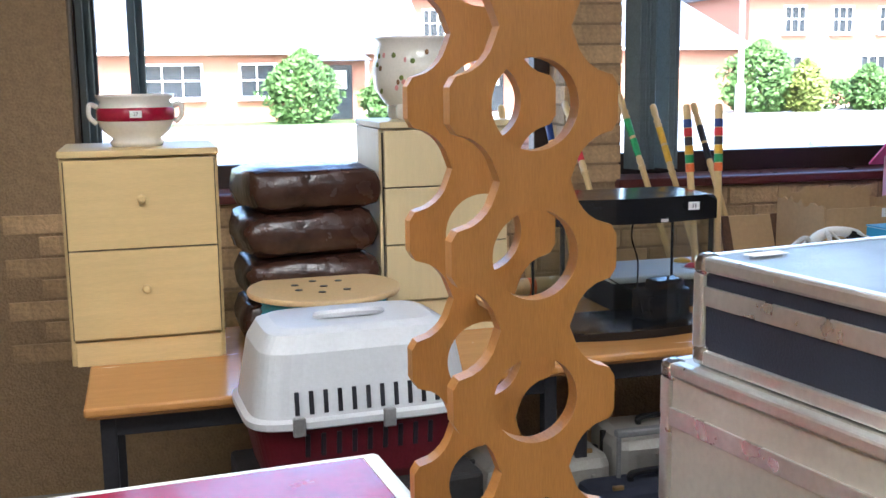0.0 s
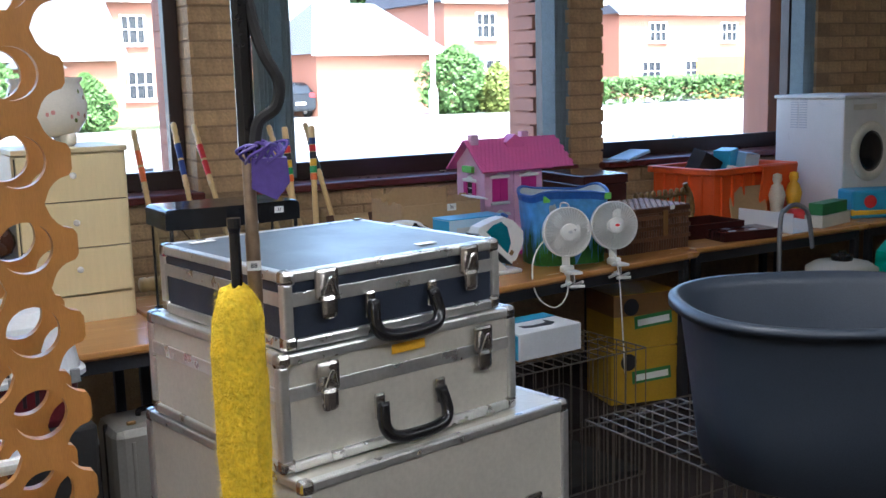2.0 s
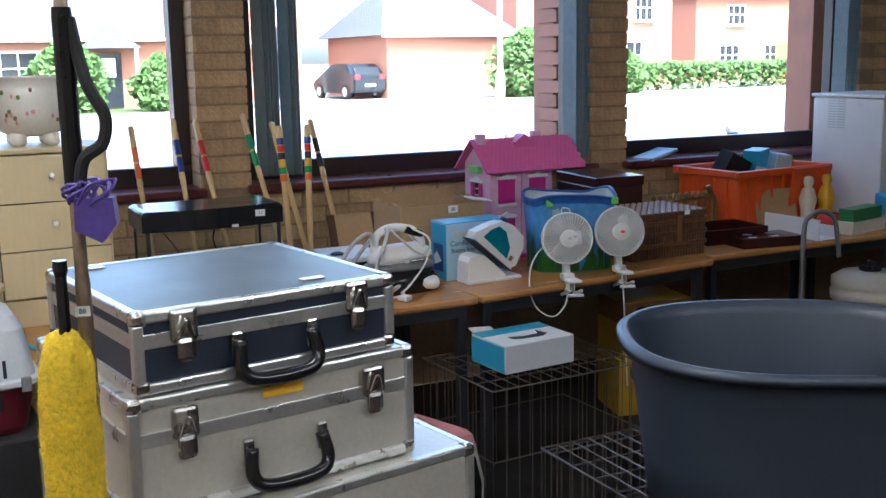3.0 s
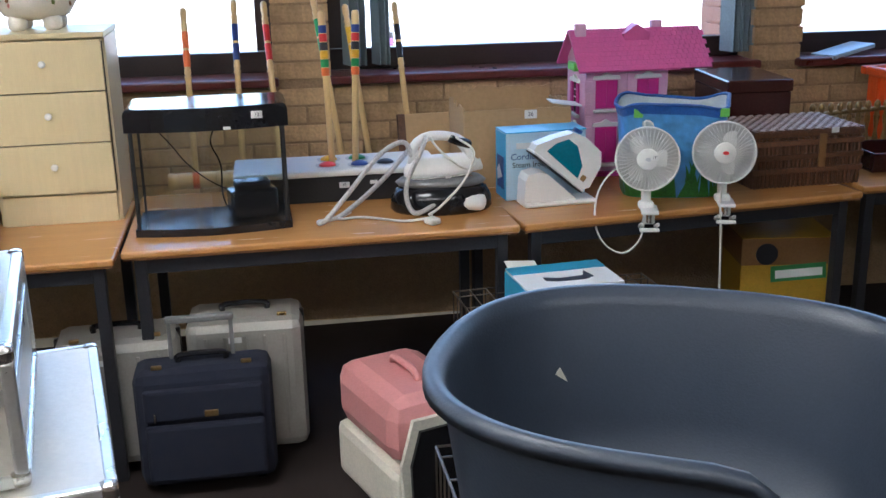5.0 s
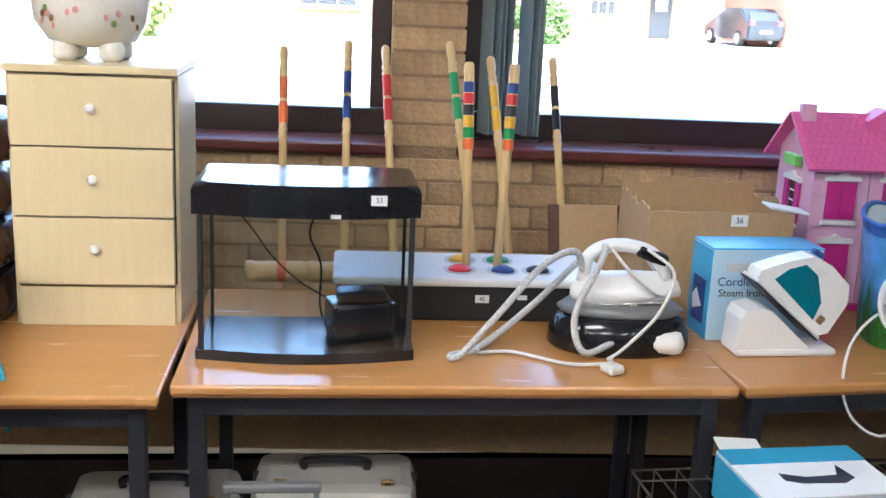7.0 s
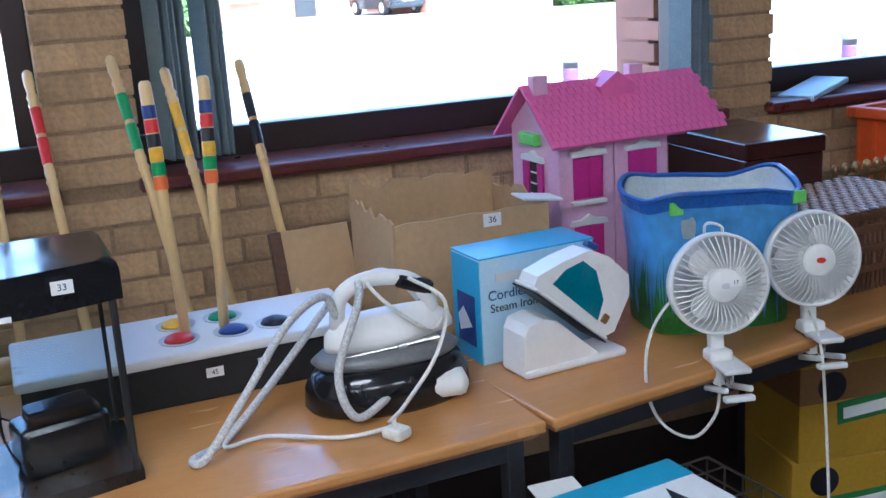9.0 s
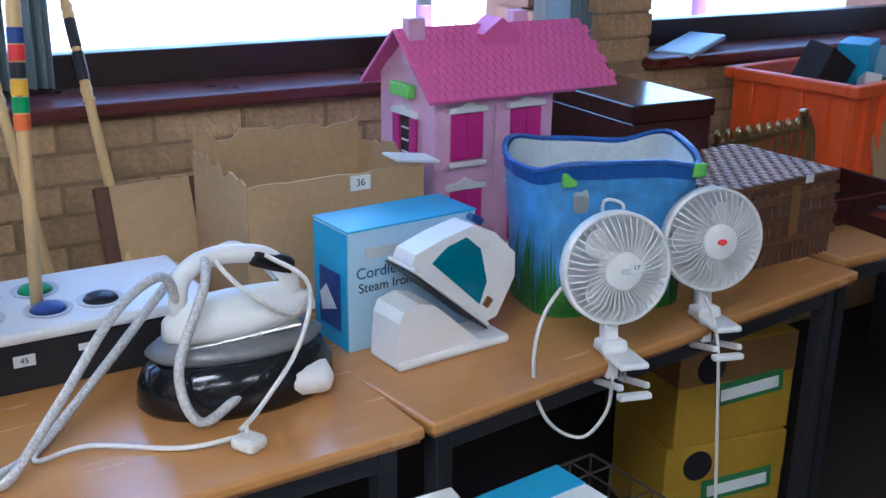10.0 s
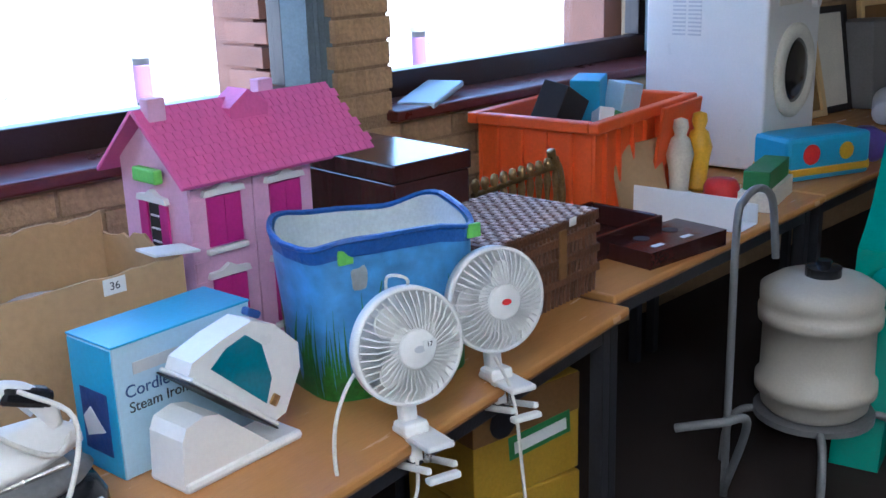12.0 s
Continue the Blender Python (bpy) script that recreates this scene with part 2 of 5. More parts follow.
def prism(outline, depth, bm=None):
    """A flat outline in x, z given a thickness along y."""
    bm = bm or bmesh.new()
    a = [bm.verts.new((x, -depth / 2, z)) for x, z in outline]
    b = [bm.verts.new((x, depth / 2, z)) for x, z in outline]
    bm.faces.new(a)
    bm.faces.new(b[::-1])
    n = len(outline)
    for i in range(n):
        bm.faces.new((a[i], b[i], b[(i + 1) % n], a[(i + 1) % n]))
    return bm


def part(name, bm, material, parent, label="", smooth=False):
    me = bpy.data.meshes.new(name)
    bmesh.ops.recalc_face_normals(bm, faces=bm.faces)
    bm.to_mesh(me)
    bm.free()
    me.materials.append(material)
    if smooth:
        me.polygons.foreach_set("use_smooth", [True] * len(me.polygons))
    ob = new(name, me)
    if parent:
        ob.parent = parent
    if label:
        tagged(ob, label)
    return ob


def thing(name, label, category, x=0, y=0, z=0, rz=0, group="", kind="", rx=0, ry=0):
    e = new(name)
    e.empty_display_size = 0.05
    e.matrix_world = pose(x, y, z, rx, ry, rz)
    return tagged(e, label, category, group, kind)


def solo(name, bm, material, label, category, x=0, y=0, z=0, rz=0, group="", kind="", smooth=False, rx=0, ry=0):
    ob = part(name, bm, material, None, "", smooth)
    ob.matrix_world = pose(x, y, z, rx, ry, rz)
    return tagged(ob, label, category, group, kind)


def text(name, words, size, material, parent, m):
    c = bpy.data.curves.new(name, "FONT")
    c.body, c.size, c.extrude, c.align_x, c.align_y = words, size, 0.0004, "CENTER", "CENTER"
    c.materials.append(material)
    ob = new(name, c)
    ob.parent = parent
    ob.matrix_local = m
    return ob


def price_tag(parent, x, y, z, words="", w=0.035, h=0.02, m=None):
    """A white lot label facing -y, or with its own pose."""
    m = m or pose(x, y, z, 90, 0, 0)
    t = part("lot_label", box(w, h, 0.001, 0, 0, 0, None, 0), M["paper"], parent, "small white paper lot label")
    t.matrix_local = m
    if words:
        text("number", words, h * 0.7, M["ink"], parent, m @ pose(0, 0, 0.0016))


# ---- structure ----
bpy.context.view_layer.update()
WALL = thing("wall_north", "tan brick window wall with deep brick piers", "wall", 1.2, 1.226, 0, -2.66, kind="structure")
WALL.matrix_basis = pose(1.2, 1.226, 0, 0, 0, -2.66)
bpy.context.view_layer.update()
DEPTH = 0.3
PIERS = [(-3.4, -2.45), (-0.70, -0.47), (1.318, 1.527), (3.13, 9.0)]   # along the wall from x = 1.2
SILL = 1.035
HEAD = 2.66
part("wall_core", bx(box(14, DEPTH - 0.006, SILL - 0.03, 1.8, DEPTH / 2 + 0.003, 0, None, 0), 14, DEPTH - 0.03, 0.3, 1.8, DEPTH / 2 + 0.015, HEAD), M["mortar"], WALL)
for a, b in PIERS:
    part("pier_core", box(b - a - 0.01, DEPTH - 0.006, HEAD - SILL + 0.03, (a + b) / 2, DEPTH / 2 + 0.003, SILL - 0.03, None, 0), M["mortar"], WALL)
    part("outer_pier", box(b - a + 0.02, 0.22, HEAD, (a + b) / 2, DEPTH + 0.19, 0, None, 0.004), M["redbrick"], WALL, "red brick outer pier")
part("end_core", box(1.8, DEPTH, 3, -4.3, DEPTH / 2, 0, None, 0), M["mortar"], WALL)

for i, (a, b) in enumerate([(-2.45, -0.70), (-0.47, 1.318), (1.527, 3.13)]):
    w = thing(f"window_{i + 1}", "dark brown framed window with maroon sill", "window", kind="structure")
    w.matrix_world = WALL.matrix_world.copy()
    c, L = (a + b) / 2, b - a
    part("window_sill", box(L + 0.04, 0.24, 0.035, c, 0.075, SILL - 0.02, None, 0.008), M["maroon"], w, "maroon painted timber sill")
    fr = bmesh.new()
    bx(fr, L, 0.07, 0.085, c, 0.2, SILL + 0.016, None, 0.004)
    bx(fr, L, 0.07, 0.08, c, 0.2, HEAD - 0.08, None, 0.004)
    bx(fr, 0.065, 0.07, HEAD - SILL - 0.19, a + 0.033, 0.2, SILL + 0.105, None, 0.004)
    bx(fr, 0.065, 0.07, HEAD - SILL - 0.19, b - 0.033, 0.2, SILL + 0.105, None, 0.004)
    part("window_frame", fr, M["frame"], w)
    g = part("pane", box(L - 0.13, 0.006, HEAD - SILL - 0.19, c, 0.2, SILL + 0.105, None, 0), M["glass"], w)
    g.visible_shadow = False


def blind_stack(n, a):
    """Vertical blind slats drawn together at one side of a window."""
    t = thing("vertical_blind", "grey vertical blind slats drawn to one side", "blind", group="vertical blinds", kind="")
    t.parent = None
    t.matrix_world = WALL.matrix_world @ pose(a, 0.06, 0)
    for k in range(n):
        s = part("slat", box(0.004, 0.085, 1.45, 0, 0, 1.08, None, 0), M["blind"], t)
        s.matrix_local = pose(k * 0.021, 0, 0, 0, 0, 20 + 6 * math.sin(k * 2.1))
    part("head_rail", box(n * 0.021 + 0.1, 0.05, 0.12, n * 0.01, 0, 2.53), M["white"], t)


blind_stack(4, -0.40)
blind_stack(3, -0.28)
blind_stack(5, 1.22)
blind_stack(5, 3.03)
blind_stack(3, -2.42)
blind_stack(2, -2.25)

part("floor", box(16, 8.2, 0.1, 2, -2.9, -0.1, None, 0), M["floor"], None)
tagged(bpy.data.objects["floor"], "dark brown carpeted floor", "floor", kind="structure")
for nm, sx, sy, x, y in (("wall_south", 16, 0.2, 2, -6.9), ("wall_west", 0.2, 8.6, -3.4, -2.7), ("wall_east", 0.2, 8.6, 8.6, -2.8)):
    solo(nm, box(sx, sy, 3.0, 0, 0, 0, None, 0), M["wall"], "plain cream plastered wall", "wall", x, y, 0, kind="structure")
solo("ceiling", box(16, 8.6, 0.1, 0, 0, 0, None, 0), M["ceiling"], "pale suspended ceiling", "ceiling", 2, -2.75, 2.8, kind="structure")
# Unseen panels added as room light, inferred from the well-lit front faces.
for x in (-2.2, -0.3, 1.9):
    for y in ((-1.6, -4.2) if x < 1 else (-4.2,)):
        t = thing("added_ceiling_panel", "unseen ceiling light panel added to light the room", "ceiling light", x, y, 2.76, group="ceiling lights")
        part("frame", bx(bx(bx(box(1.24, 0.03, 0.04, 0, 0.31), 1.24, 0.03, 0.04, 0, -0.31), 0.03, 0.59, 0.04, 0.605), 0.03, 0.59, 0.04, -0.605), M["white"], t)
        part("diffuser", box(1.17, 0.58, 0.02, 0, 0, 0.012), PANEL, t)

# ---- tables ----


def table(x0, x1, y0, depth=0.72, rz=0.0, apron=True):
    L = x1 - x0
    t = thing("table", "beech-topped school table with dark steel frame", "table", x0, y0, 0, rz, group="tables along the window")
    part("tabletop", box(L, depth, 0.022, L / 2, depth / 2, 0.698, None, 0.006), M["table"], t)
    part("edge_band", box(L - 0.012, depth - 0.012, 0.006, L / 2, depth / 2, 0.6915, None, 0.001), M["edge"], t)
    part("under_frame", bx(bx(box(L - 0.1, 0.03, 0.05, L / 2, 0.05, 0.64), L - 0.1, 0.03, 0.05, L / 2, depth - 0.06, 0.64), 0.03, depth - 0.15, 0.05, L / 2, depth / 2, 0.64), M["steel"], t)
    for x in (0.05, L - 0.05):
        for y in (0.05, depth - 0.06):
            part("leg", box(0.035, 0.035, 0.69, x, y, 0), M["steel"], t)
    return t


table(-1.195, -0.012, -0.06)
table(0.0, 1.2, 0.0)
table(1.214, 2.434, 0.0, rz=5.5)
table(2.47, 3.69, 0.185, rz=0)
table(3.705, 4.92, 0.19, rz=-1)
table(4.94, 6.15, 0.17, rz=-1)

# ---- things on the tables ----
T = 0.72


def drawer_chest(x, y, w, d, h, rows, plinth, material, label, knob):
    t = thing("drawer_chest", label, "chest of drawers", x, y, T)
    part("body", bx(box(w - 0.004, d - 0.03, h - 0.02, w / 2, d / 2 + 0.012, 0, None, 0.002), w, d, 0.018, w / 2, d / 2, h - 0.018, None, 0.003), material, t)
    part("plinth", box(w - 0.03, 0.01, plinth - 0.006, w / 2, 0.02, 0, None, 0.001), material, t)
    dh = (h - 0.022 - plinth) / rows
    # Dark sheet behind the drawer fronts paints the shade in their gaps.
    part("shadow_gap", box(w - 0.02, 0.006, h - plinth - 0.03, w / 2, 0.023, plinth, None, 0), M["dark"], t)
    for i in range(rows):
        dr = part("drawer", box(w - 0.026, 0.018, dh - 0.004, w / 2, 0.012, plinth + i * dh + 0.002, None, 0.002), material, t)
        part("knob", lathe([(0.006, 0), (0.006, 0.008), (0.011, 0.014), (0.011, 0.019), (0.006, 0.022), (0, 0.022)], 14, None, w / 2, 0.004, plinth + (i + 0.56) * dh, 1, "y"), knob, dr)
    return t


drawer_chest(-1.24, 0.305, 0.394, 0.36, 0.555, 2, 0.07, M["pine"], "pale pine two-drawer bedside chest on the table", M["pine"])
drawer_chest(-0.406, 0.375, 0.38, 0.34, 0.605, 3, 0.1, M["cream"], "cream laminate three-drawer chest with white knobs", M["white"])

p = thing("plant_pot", "white ceramic planter with claret band", "planter", -1.045, 0.47, T + 0.555)
part("bowl", lathe([(0.065, 0), (0.07, 0.012), (0.062, 0.02), (0.085, 0.04), (0.1, 0.07), (0.098, 0.1), (0.09, 0.118), (0.1, 0.128), (0.102, 0.136), (0.092, 0.136), (0.086, 0.118), (0.09, 0.07), (0.05, 0.03), (0, 0.03)], 40), M["ceramic"], p, smooth=True)
part("band", lathe([(0.1, 0.068), (0.1025, 0.07), (0.1005, 0.1), (0.098, 0.102)], 40), M["claret"], p, "claret glazed band", True)
for a in (0, 180):
    e = part("handle", tube([(0.09, 0, 0.1), (0.115, 0, 0.11), (0.118, 0, 0.08), (0.1, 0, 0.06)], 0.007), M["ceramic"], p, smooth=True)
    e.matrix_local = pose(0, 0, 0, 0, 0, a)
price_tag(p, 0, -0.1035, 0.086, "27", 0.03, 0.018)

p = thing("footed_urn", "white ceramic jardiniere with faint flowers and feet", "planter", -0.245, 0.56, T + 0.605)
part("bowl", lathe([(0.05, 0.03), (0.1, 0.045), (0.13, 0.09), (0.136, 0.14), (0.125, 0.19), (0.115, 0.215), (0.125, 0.225), (0.127, 0.235), (0.112, 0.235), (0.11, 0.2), (0.12, 0.14), (0.08, 0.06), (0, 0.055)], 44), M["ceramic"], p, smooth=True)
for k in range(4):
    a = math.radians(45 + 90 * k)
    part("foot", lathe([(0.018, 0), (0.028, 0.008), (0.03, 0.03), (0.022, 0.06), (0, 0.06)], 14, None, 0.075 * math.cos(a), 0.075 * math.sin(a)), M["ceramic"], p, smooth=True)
rng = random.Random(4)
for k in range(26):
    a, z = rng.uniform(3.3, 6.2), rng.uniform(0.08, 0.19)
    r = 0.1315 + 0.005 * math.sin((z - 0.05) * 20)
    s = part("painted_flower", lathe([(0.008, 0), (0.008, 0.0015), (0, 0.002)], 7, None, 0, 0, 0, rng.uniform(0.5, 1)), M[rng.choice(["rose", "leafy", "brownbox"])], p)
    s.matrix_local = Matrix.Translation((r * math.cos(a), r * math.sin(a), z)) @ Vector((math.cos(a), math.sin(a), 0.1)).to_track_quat("Z", "X").to_matrix().to_4x4()

# brown bags
for k in range(4):
    bm = box(0.38, 0.3, 0.125, 0, 0, 0, None, 0.05)
    bmesh.ops.subdivide_edges(bm, edges=bm.edges, cuts=2, use_grid_fill=True)
    for v in bm.verts:
        n3 = noise.noise_vector(v.co * 14 + Vector((k * 5, 0, 0)))
        v.co += n3 * 0.012
        if v.co.z < 0:
            v.co.z = 0
    t = solo("plastic_sack", bm, M["brownbag"], "shiny brown wrapped sack in a stack", "sack", -0.61 + 0.01 * (k % 2), 0.5, T + k * 0.122, 3 * k, "stack of sacks", smooth=True)

# cable reel
t = thing("cable_reel", "plywood reel wound with light blue rope", "cable reel", -0.60, 0.21, T)
t.scale = (1.12, 1.12, 1.0)
part("lower_disc", lathe([(0.165, 0), (0.165, 0.012), (0, 0.012)], 40), M["ply"], t)
part("winding", lathe([(0.13, 0.012)] + [(0.142 + 0.004 * (i % 2), 0.014 + i * 0.0085) for i in range(19)] + [(0.1, 0.178)], 40), M["rope"], t, "light blue wound rope", True)
part("upper_disc", lathe([(0.175, 0.178), (0.177, 0.182), (0.177, 0.188), (0.175, 0.192), (0, 0.192)], 44), M["ply"], t)
for k in range(7):
    a = k * 0.9
    r = 0.07 if k else 0
    part("bolt_hole", lathe([(0.009, 0.192), (0.009, 0.1935), (0, 0.1935)], 12, None, r * math.cos(a), r * math.sin(a)), M["blackp"], t)
part("loose_end", tube([(0.14, -0.03, 0.06), (0.2, -0.08, 0.02), (0.24, -0.16, 0.0), (0.245, -0.185, -0.04), (0.25, -0.18, -0.1)], 0.005), M["rope"], t)

# aquarium
t = thing("aquarium", "empty glass aquarium with black bowed lid and base", "aquarium", 0.27, 0.13, T)


def bow(w, d, z0, z1, b=0.035, r=0.02):
    pts = [(-w / 2 + 0.012, d), (-w / 2, d - 0.012)]
    pts += [(-w / 2 + w * k / 12, 0.03 - b * math.sin(math.pi * k / 12)) for k in range(13)]
    pts += [(w / 2, d - 0.012), (w / 2 - 0.012, d)]
    bm = bmesh.new()
    lo = [bm.verts.new((x, y, z0)) for x, y in pts]
    hi = [bm.verts.new((x, y, z1)) for x, y in pts]
    bm.faces.new(lo[::-1])
    top = bm.faces.new(hi)
    for i in range(len(pts)):
        bm.faces.new((lo[i], lo[(i + 1) % len(pts)], hi[(i + 1) % len(pts)], hi[i]))
    if r:
        bmesh.ops.bevel(bm, geom=list(top.edges), offset=r, segments=3, affect="EDGES", profile=0.5)
    return bm


part("base", bow(0.475, 0.27, 0, 0.024, r=0.004), M["black"], t)
part("lid", bow(0.485, 0.28, 0.322, 0.392), M["black"], t)
for x in (-0.228, 0.228):
    part("side_pane", box(0.005, 0.24, 0.3, x, 0.14, 0.023, None, 0), M["tank"], t)
    part("corner_seal", box(0.012, 0.012, 0.3, x * 0.985, 0.03, 0.023), M["blackmatte"], t)
    part("corner_seal", box(0.008, 0.008, 0.3, x * 0.985, 0.255, 0.023), M["blackmatte"], t)
part("back_pane", box(0.45, 0.005, 0.3, 0, 0.262, 0.023, None, 0), M["tank"], t)
bm = bmesh.new()
pr = [bm.verts.new((-0.228 + 0.456 * k / 12, 0.028 - 0.033 * math.sin(math.pi * k / 12), z)) for k in range(13) for z in (0.023, 0.323)]
for k in range(12):
    bm.faces.new((pr[2 * k], pr[2 * k + 2], pr[2 * k + 3], pr[2 * k + 1]))
part("front_pane", bm, M["tank"], t)
part("pump", bx(box(0.15, 0.09, 0.09, 0.12, 0.12, 0.026, (0, 0, 12), 0.012), 0.11, 0.05, 0.03, 0.12, 0.1, 0.116, (8, 0, 12), 0.008), M["black"], t, "black filter pump")
part("pump_cable", tube([(0.02, 0.1, 0.32), (0.005, 0.08, 0.27), (0.03, 0.09, 0.2), (0.03, 0.09, 0.1), (0.06, 0.1, 0.03), (0.1, 0.1, 0.05)], 0.0025, 6), M["black"], t)
part("light_cable", tube([(-0.17, 0.14, 0.325), (-0.12, 0.15, 0.26), (-0.08, 0.16, 0.2), (-0.02, 0.17, 0.14), (0.05, 0.16, 0.1)], 0.002, 6), M["black"], t)
price_tag(t, 0.15, -0.005, 0.365, "33", 0.034, 0.022)
price_tag(t, 0.06, -0.0085, 0.329, "", 0.022, 0.009)

# croquet set
t = thing("croquet_box", "white-topped black croquet box with coloured balls", "croquet set", 0.68, 0.575, T, -1)
part("case", box(0.68, 0.25, 0.09, 0, 0, 0, None, 0.006), M["blackmatte"], t)
part("tray", box(0.7, 0.275, 0.022, 0, 0, 0.09, None, 0.008), M["white"], t)
for i, (c, x, y) in enumerate([("yellowp", -0.02, 0.05), ("green", 0.08, 0.05), ("red", -0.03, -0.05), ("blue", 0.08, -0.055), ("blackp", 0.17, -0.05)]):
    part("cup", lathe([(0.04, 0.112), (0.042, 0.1145), (0.034, 0.1145), (0.03, 0.1125)], 24, None, x, y), M["grey"], t)
    part("ball", lathe([(0.031, 0.1125), (0.026, 0.12), (0.014, 0.125), (0, 0.1265)], 20, None, x, y), M[c], t, smooth=True)
price_tag(t, 0.02, -0.132, 0.06, "45")
price_tag(t, 0.12, -0.132, 0.065, "", 0.025, 0.012)


def lean(ob, foot, top):
    f, h = Vector(foot), Vector(top)
    ob.matrix_world = Matrix.Translation(f) @ (h - f).to_track_quat("Z", "Y").to_matrix().to_4x4()
    return (h - f).length


def turned(L, r=0.011):
    return lathe([(r, 0), (r, L * 0.58), (r * 1.25, L * 0.585), (r * 1.25, L * 0.59), (r * 0.95, L * 0.6), (r * 1.2, L * 0.62), (r, L * 0.64), (r * 1.05, L * 0.86), (r * 1.3, L * 0.87), (r, L * 0.885), (r * 1.3, L * 0.9), (r * 0.9, L * 0.915), (r * 1.2, L * 0.95), (r * 1.1, L * 0.99), (r * 0.6, L), (0, L)], 14)


for c, foot, top in (("orangep", (0.19, 0.79, T + 0.03), (0.18, 1.06, 1.345)), ("blue", (0.36, 0.79, T + 0.03), (0.365, 1.12, 1.365)), ("red", (0.5, 0.79, T + 0.03), (0.478, 1.2, 1.35)),
                     ("green", (0.73, 0.79, T + 0.03), (0.665, 1.13, 1.373)), ("yellowp", (0.83, 0.79, T + 0.03), (0.785, 1.1, 1.335)), ("blackp", (0.985, 0.79, T + 0.03), (0.985, 1.16, 1.335))):
    names = dict(orangep="orange", blue="navy blue", red="red", green="green", yellowp="yellow", blackp="black")
    t = thing("croquet_mallet", f"birch croquet mallet with {names[c]} painted grip", "croquet mallet", group="croquet mallets")
    L = lean(t, foot, top)
    part("shaft", turned(L), M["wood"], t, smooth=True)
    part("painted_grip", lathe([(0.0112, L * 0.65), (0.0125, L * 0.652), (0.013, L * 0.74), (0.0125, L * 0.745)], 14), M[c], t)
    part("painted_grip", lathe([(0.0112, L * 0.76), (0.0126, L * 0.762), (0.013, L * 0.855), (0.012, L * 0.857)], 14), M[c], t)
    h = part("head", lathe([(0.024, -0.1), (0.03, -0.095), (0.03, -0.075), (0.026, -0.07), (0.029, -0.06), (0.029, 0.06), (0.026, 0.07), (0.03, 0.075), (0.03, 0.095), (0.024, 0.1)], 20, None, 0, 0, 0, 1, "x"), M["wood"], t, smooth=True)
    part("head_band", lathe([(0.029, -0.012), (0.0298, -0.01), (0.0298, 0.01), (0.029, 0.012)], 20, None, 0, 0, 0, 1, "x"), M[c], t)
for x, y in ((0.66, 0.60), (0.778, 0.60)):
    t = thing("croquet_post", "birch croquet peg with coloured painted bands", "croquet peg", x, y, T + 0.112, group="croquet pegs")
    L = 0.52
    lean(t, (x + (0.008 if x < 0.7 else -0.03), y - 0.05, T + 0.1125), (x, y + 0.02, 1.365))
    part("peg", lathe([(0.011, 0), (0.0115, L * 0.6), (0.013, L * 0.63), (0.013, L * 0.97), (0.012, L * 0.99), (0.008, L), (0, L)], 16), M["wood"], t, smooth=True)
    for i, c in enumerate(["orangep", "green", "yellowp", "blackp", "red", "blue"]):
        z = L * (0.58 + i * 0.055)
        part("band", lathe([(0.0125, z), (0.0142, z + 0.001), (0.0142, z + L * 0.05), (0.0125, z + L * 0.052)], 16), M[c], t)

# steam iron station
t = thing("steam_generator_iron", "white and black steam iron on its boiler base", "steam iron", 1.0, 0.275, T, -4)
b = bmesh.new()
lathe([(0.16, 0), (0.168, 0.01), (0.165, 0.045), (0.15, 0.075), (0.12, 0.09), (0, 0.09)], 36, b, 0, 0, 0, 0.62)
part("base", b, M["black"], t, "glossy black boiler base", True)
part("tank_cover", box(0.09, 0.13, 0.05, 0.1, -0.035, 0.008, (0, 0, -10), 0.02), M["white"], t, smooth=True)
part("rest", lathe([(0.14, 0.085), (0.15, 0.095), (0.13, 0.11), (0, 0.112)], 30, None, 0, 0, 0, 0.55), M["greysteel"], t, smooth=True)


def iron_body(L, w, h):
    """A pointed iron: sole outline lofted into a rounded top. The tip is at +x."""
    bm = bmesh.new()
    rings = []
    for s, z in ((1.0, 0), (1.0, 0.012), (0.94, 0.03), (0.8, h * 0.6), (0.55, h * 0.9), (0.3, h)):
        ring = []
        for k in range(24):
            a = 2 * math.pi * k / 24
            x, y = math.cos(a), math.sin(a)
            taper = 1 - 0.55 * max(0, x) ** 1.5
            ring.append(bm.verts.new((x * L / 2 * (s * 0.5 + 0.5) - (1 - s) * 0.02, y * w / 2 * taper * s, z)))
        rings.append(ring)
    for a, b2 in zip(rings, rings[1:]):
        for k in range(24):
            bm.faces.new((a[k], a[(k + 1) % 24], b2[(k + 1) % 24], b2[k]))
    bm.faces.new(rings[0][::-1])
    bm.faces.new(rings[-1])
    return bm


ib = part("iron", iron_body(0.26, 0.105, 0.06), M["white"], t, "white iron with dark handle", True)
ib.matrix_local = pose(0.01, 0, 0.12, 0, -4, -3)
part("sole_plate", bx(bmesh.new(), 0.2, 0.1, 0.01, -0.01, 0, -0.0105, None, 0.004), M["chrome"], ib)
part("handle", tube([(-0.1, 0, 0.04), (-0.085, 0, 0.1), (-0.03, 0, 0.125), (0.05, 0, 0.11), (0.085, 0, 0.07), (0.09, 0, 0.04)], 0.016, 10), M["white"], ib, smooth=True)
part("grip", box(0.08, 0.036, 0.03, 0.055, 0, 0.085, (0, 25, 0), 0.01), M["black"], ib)
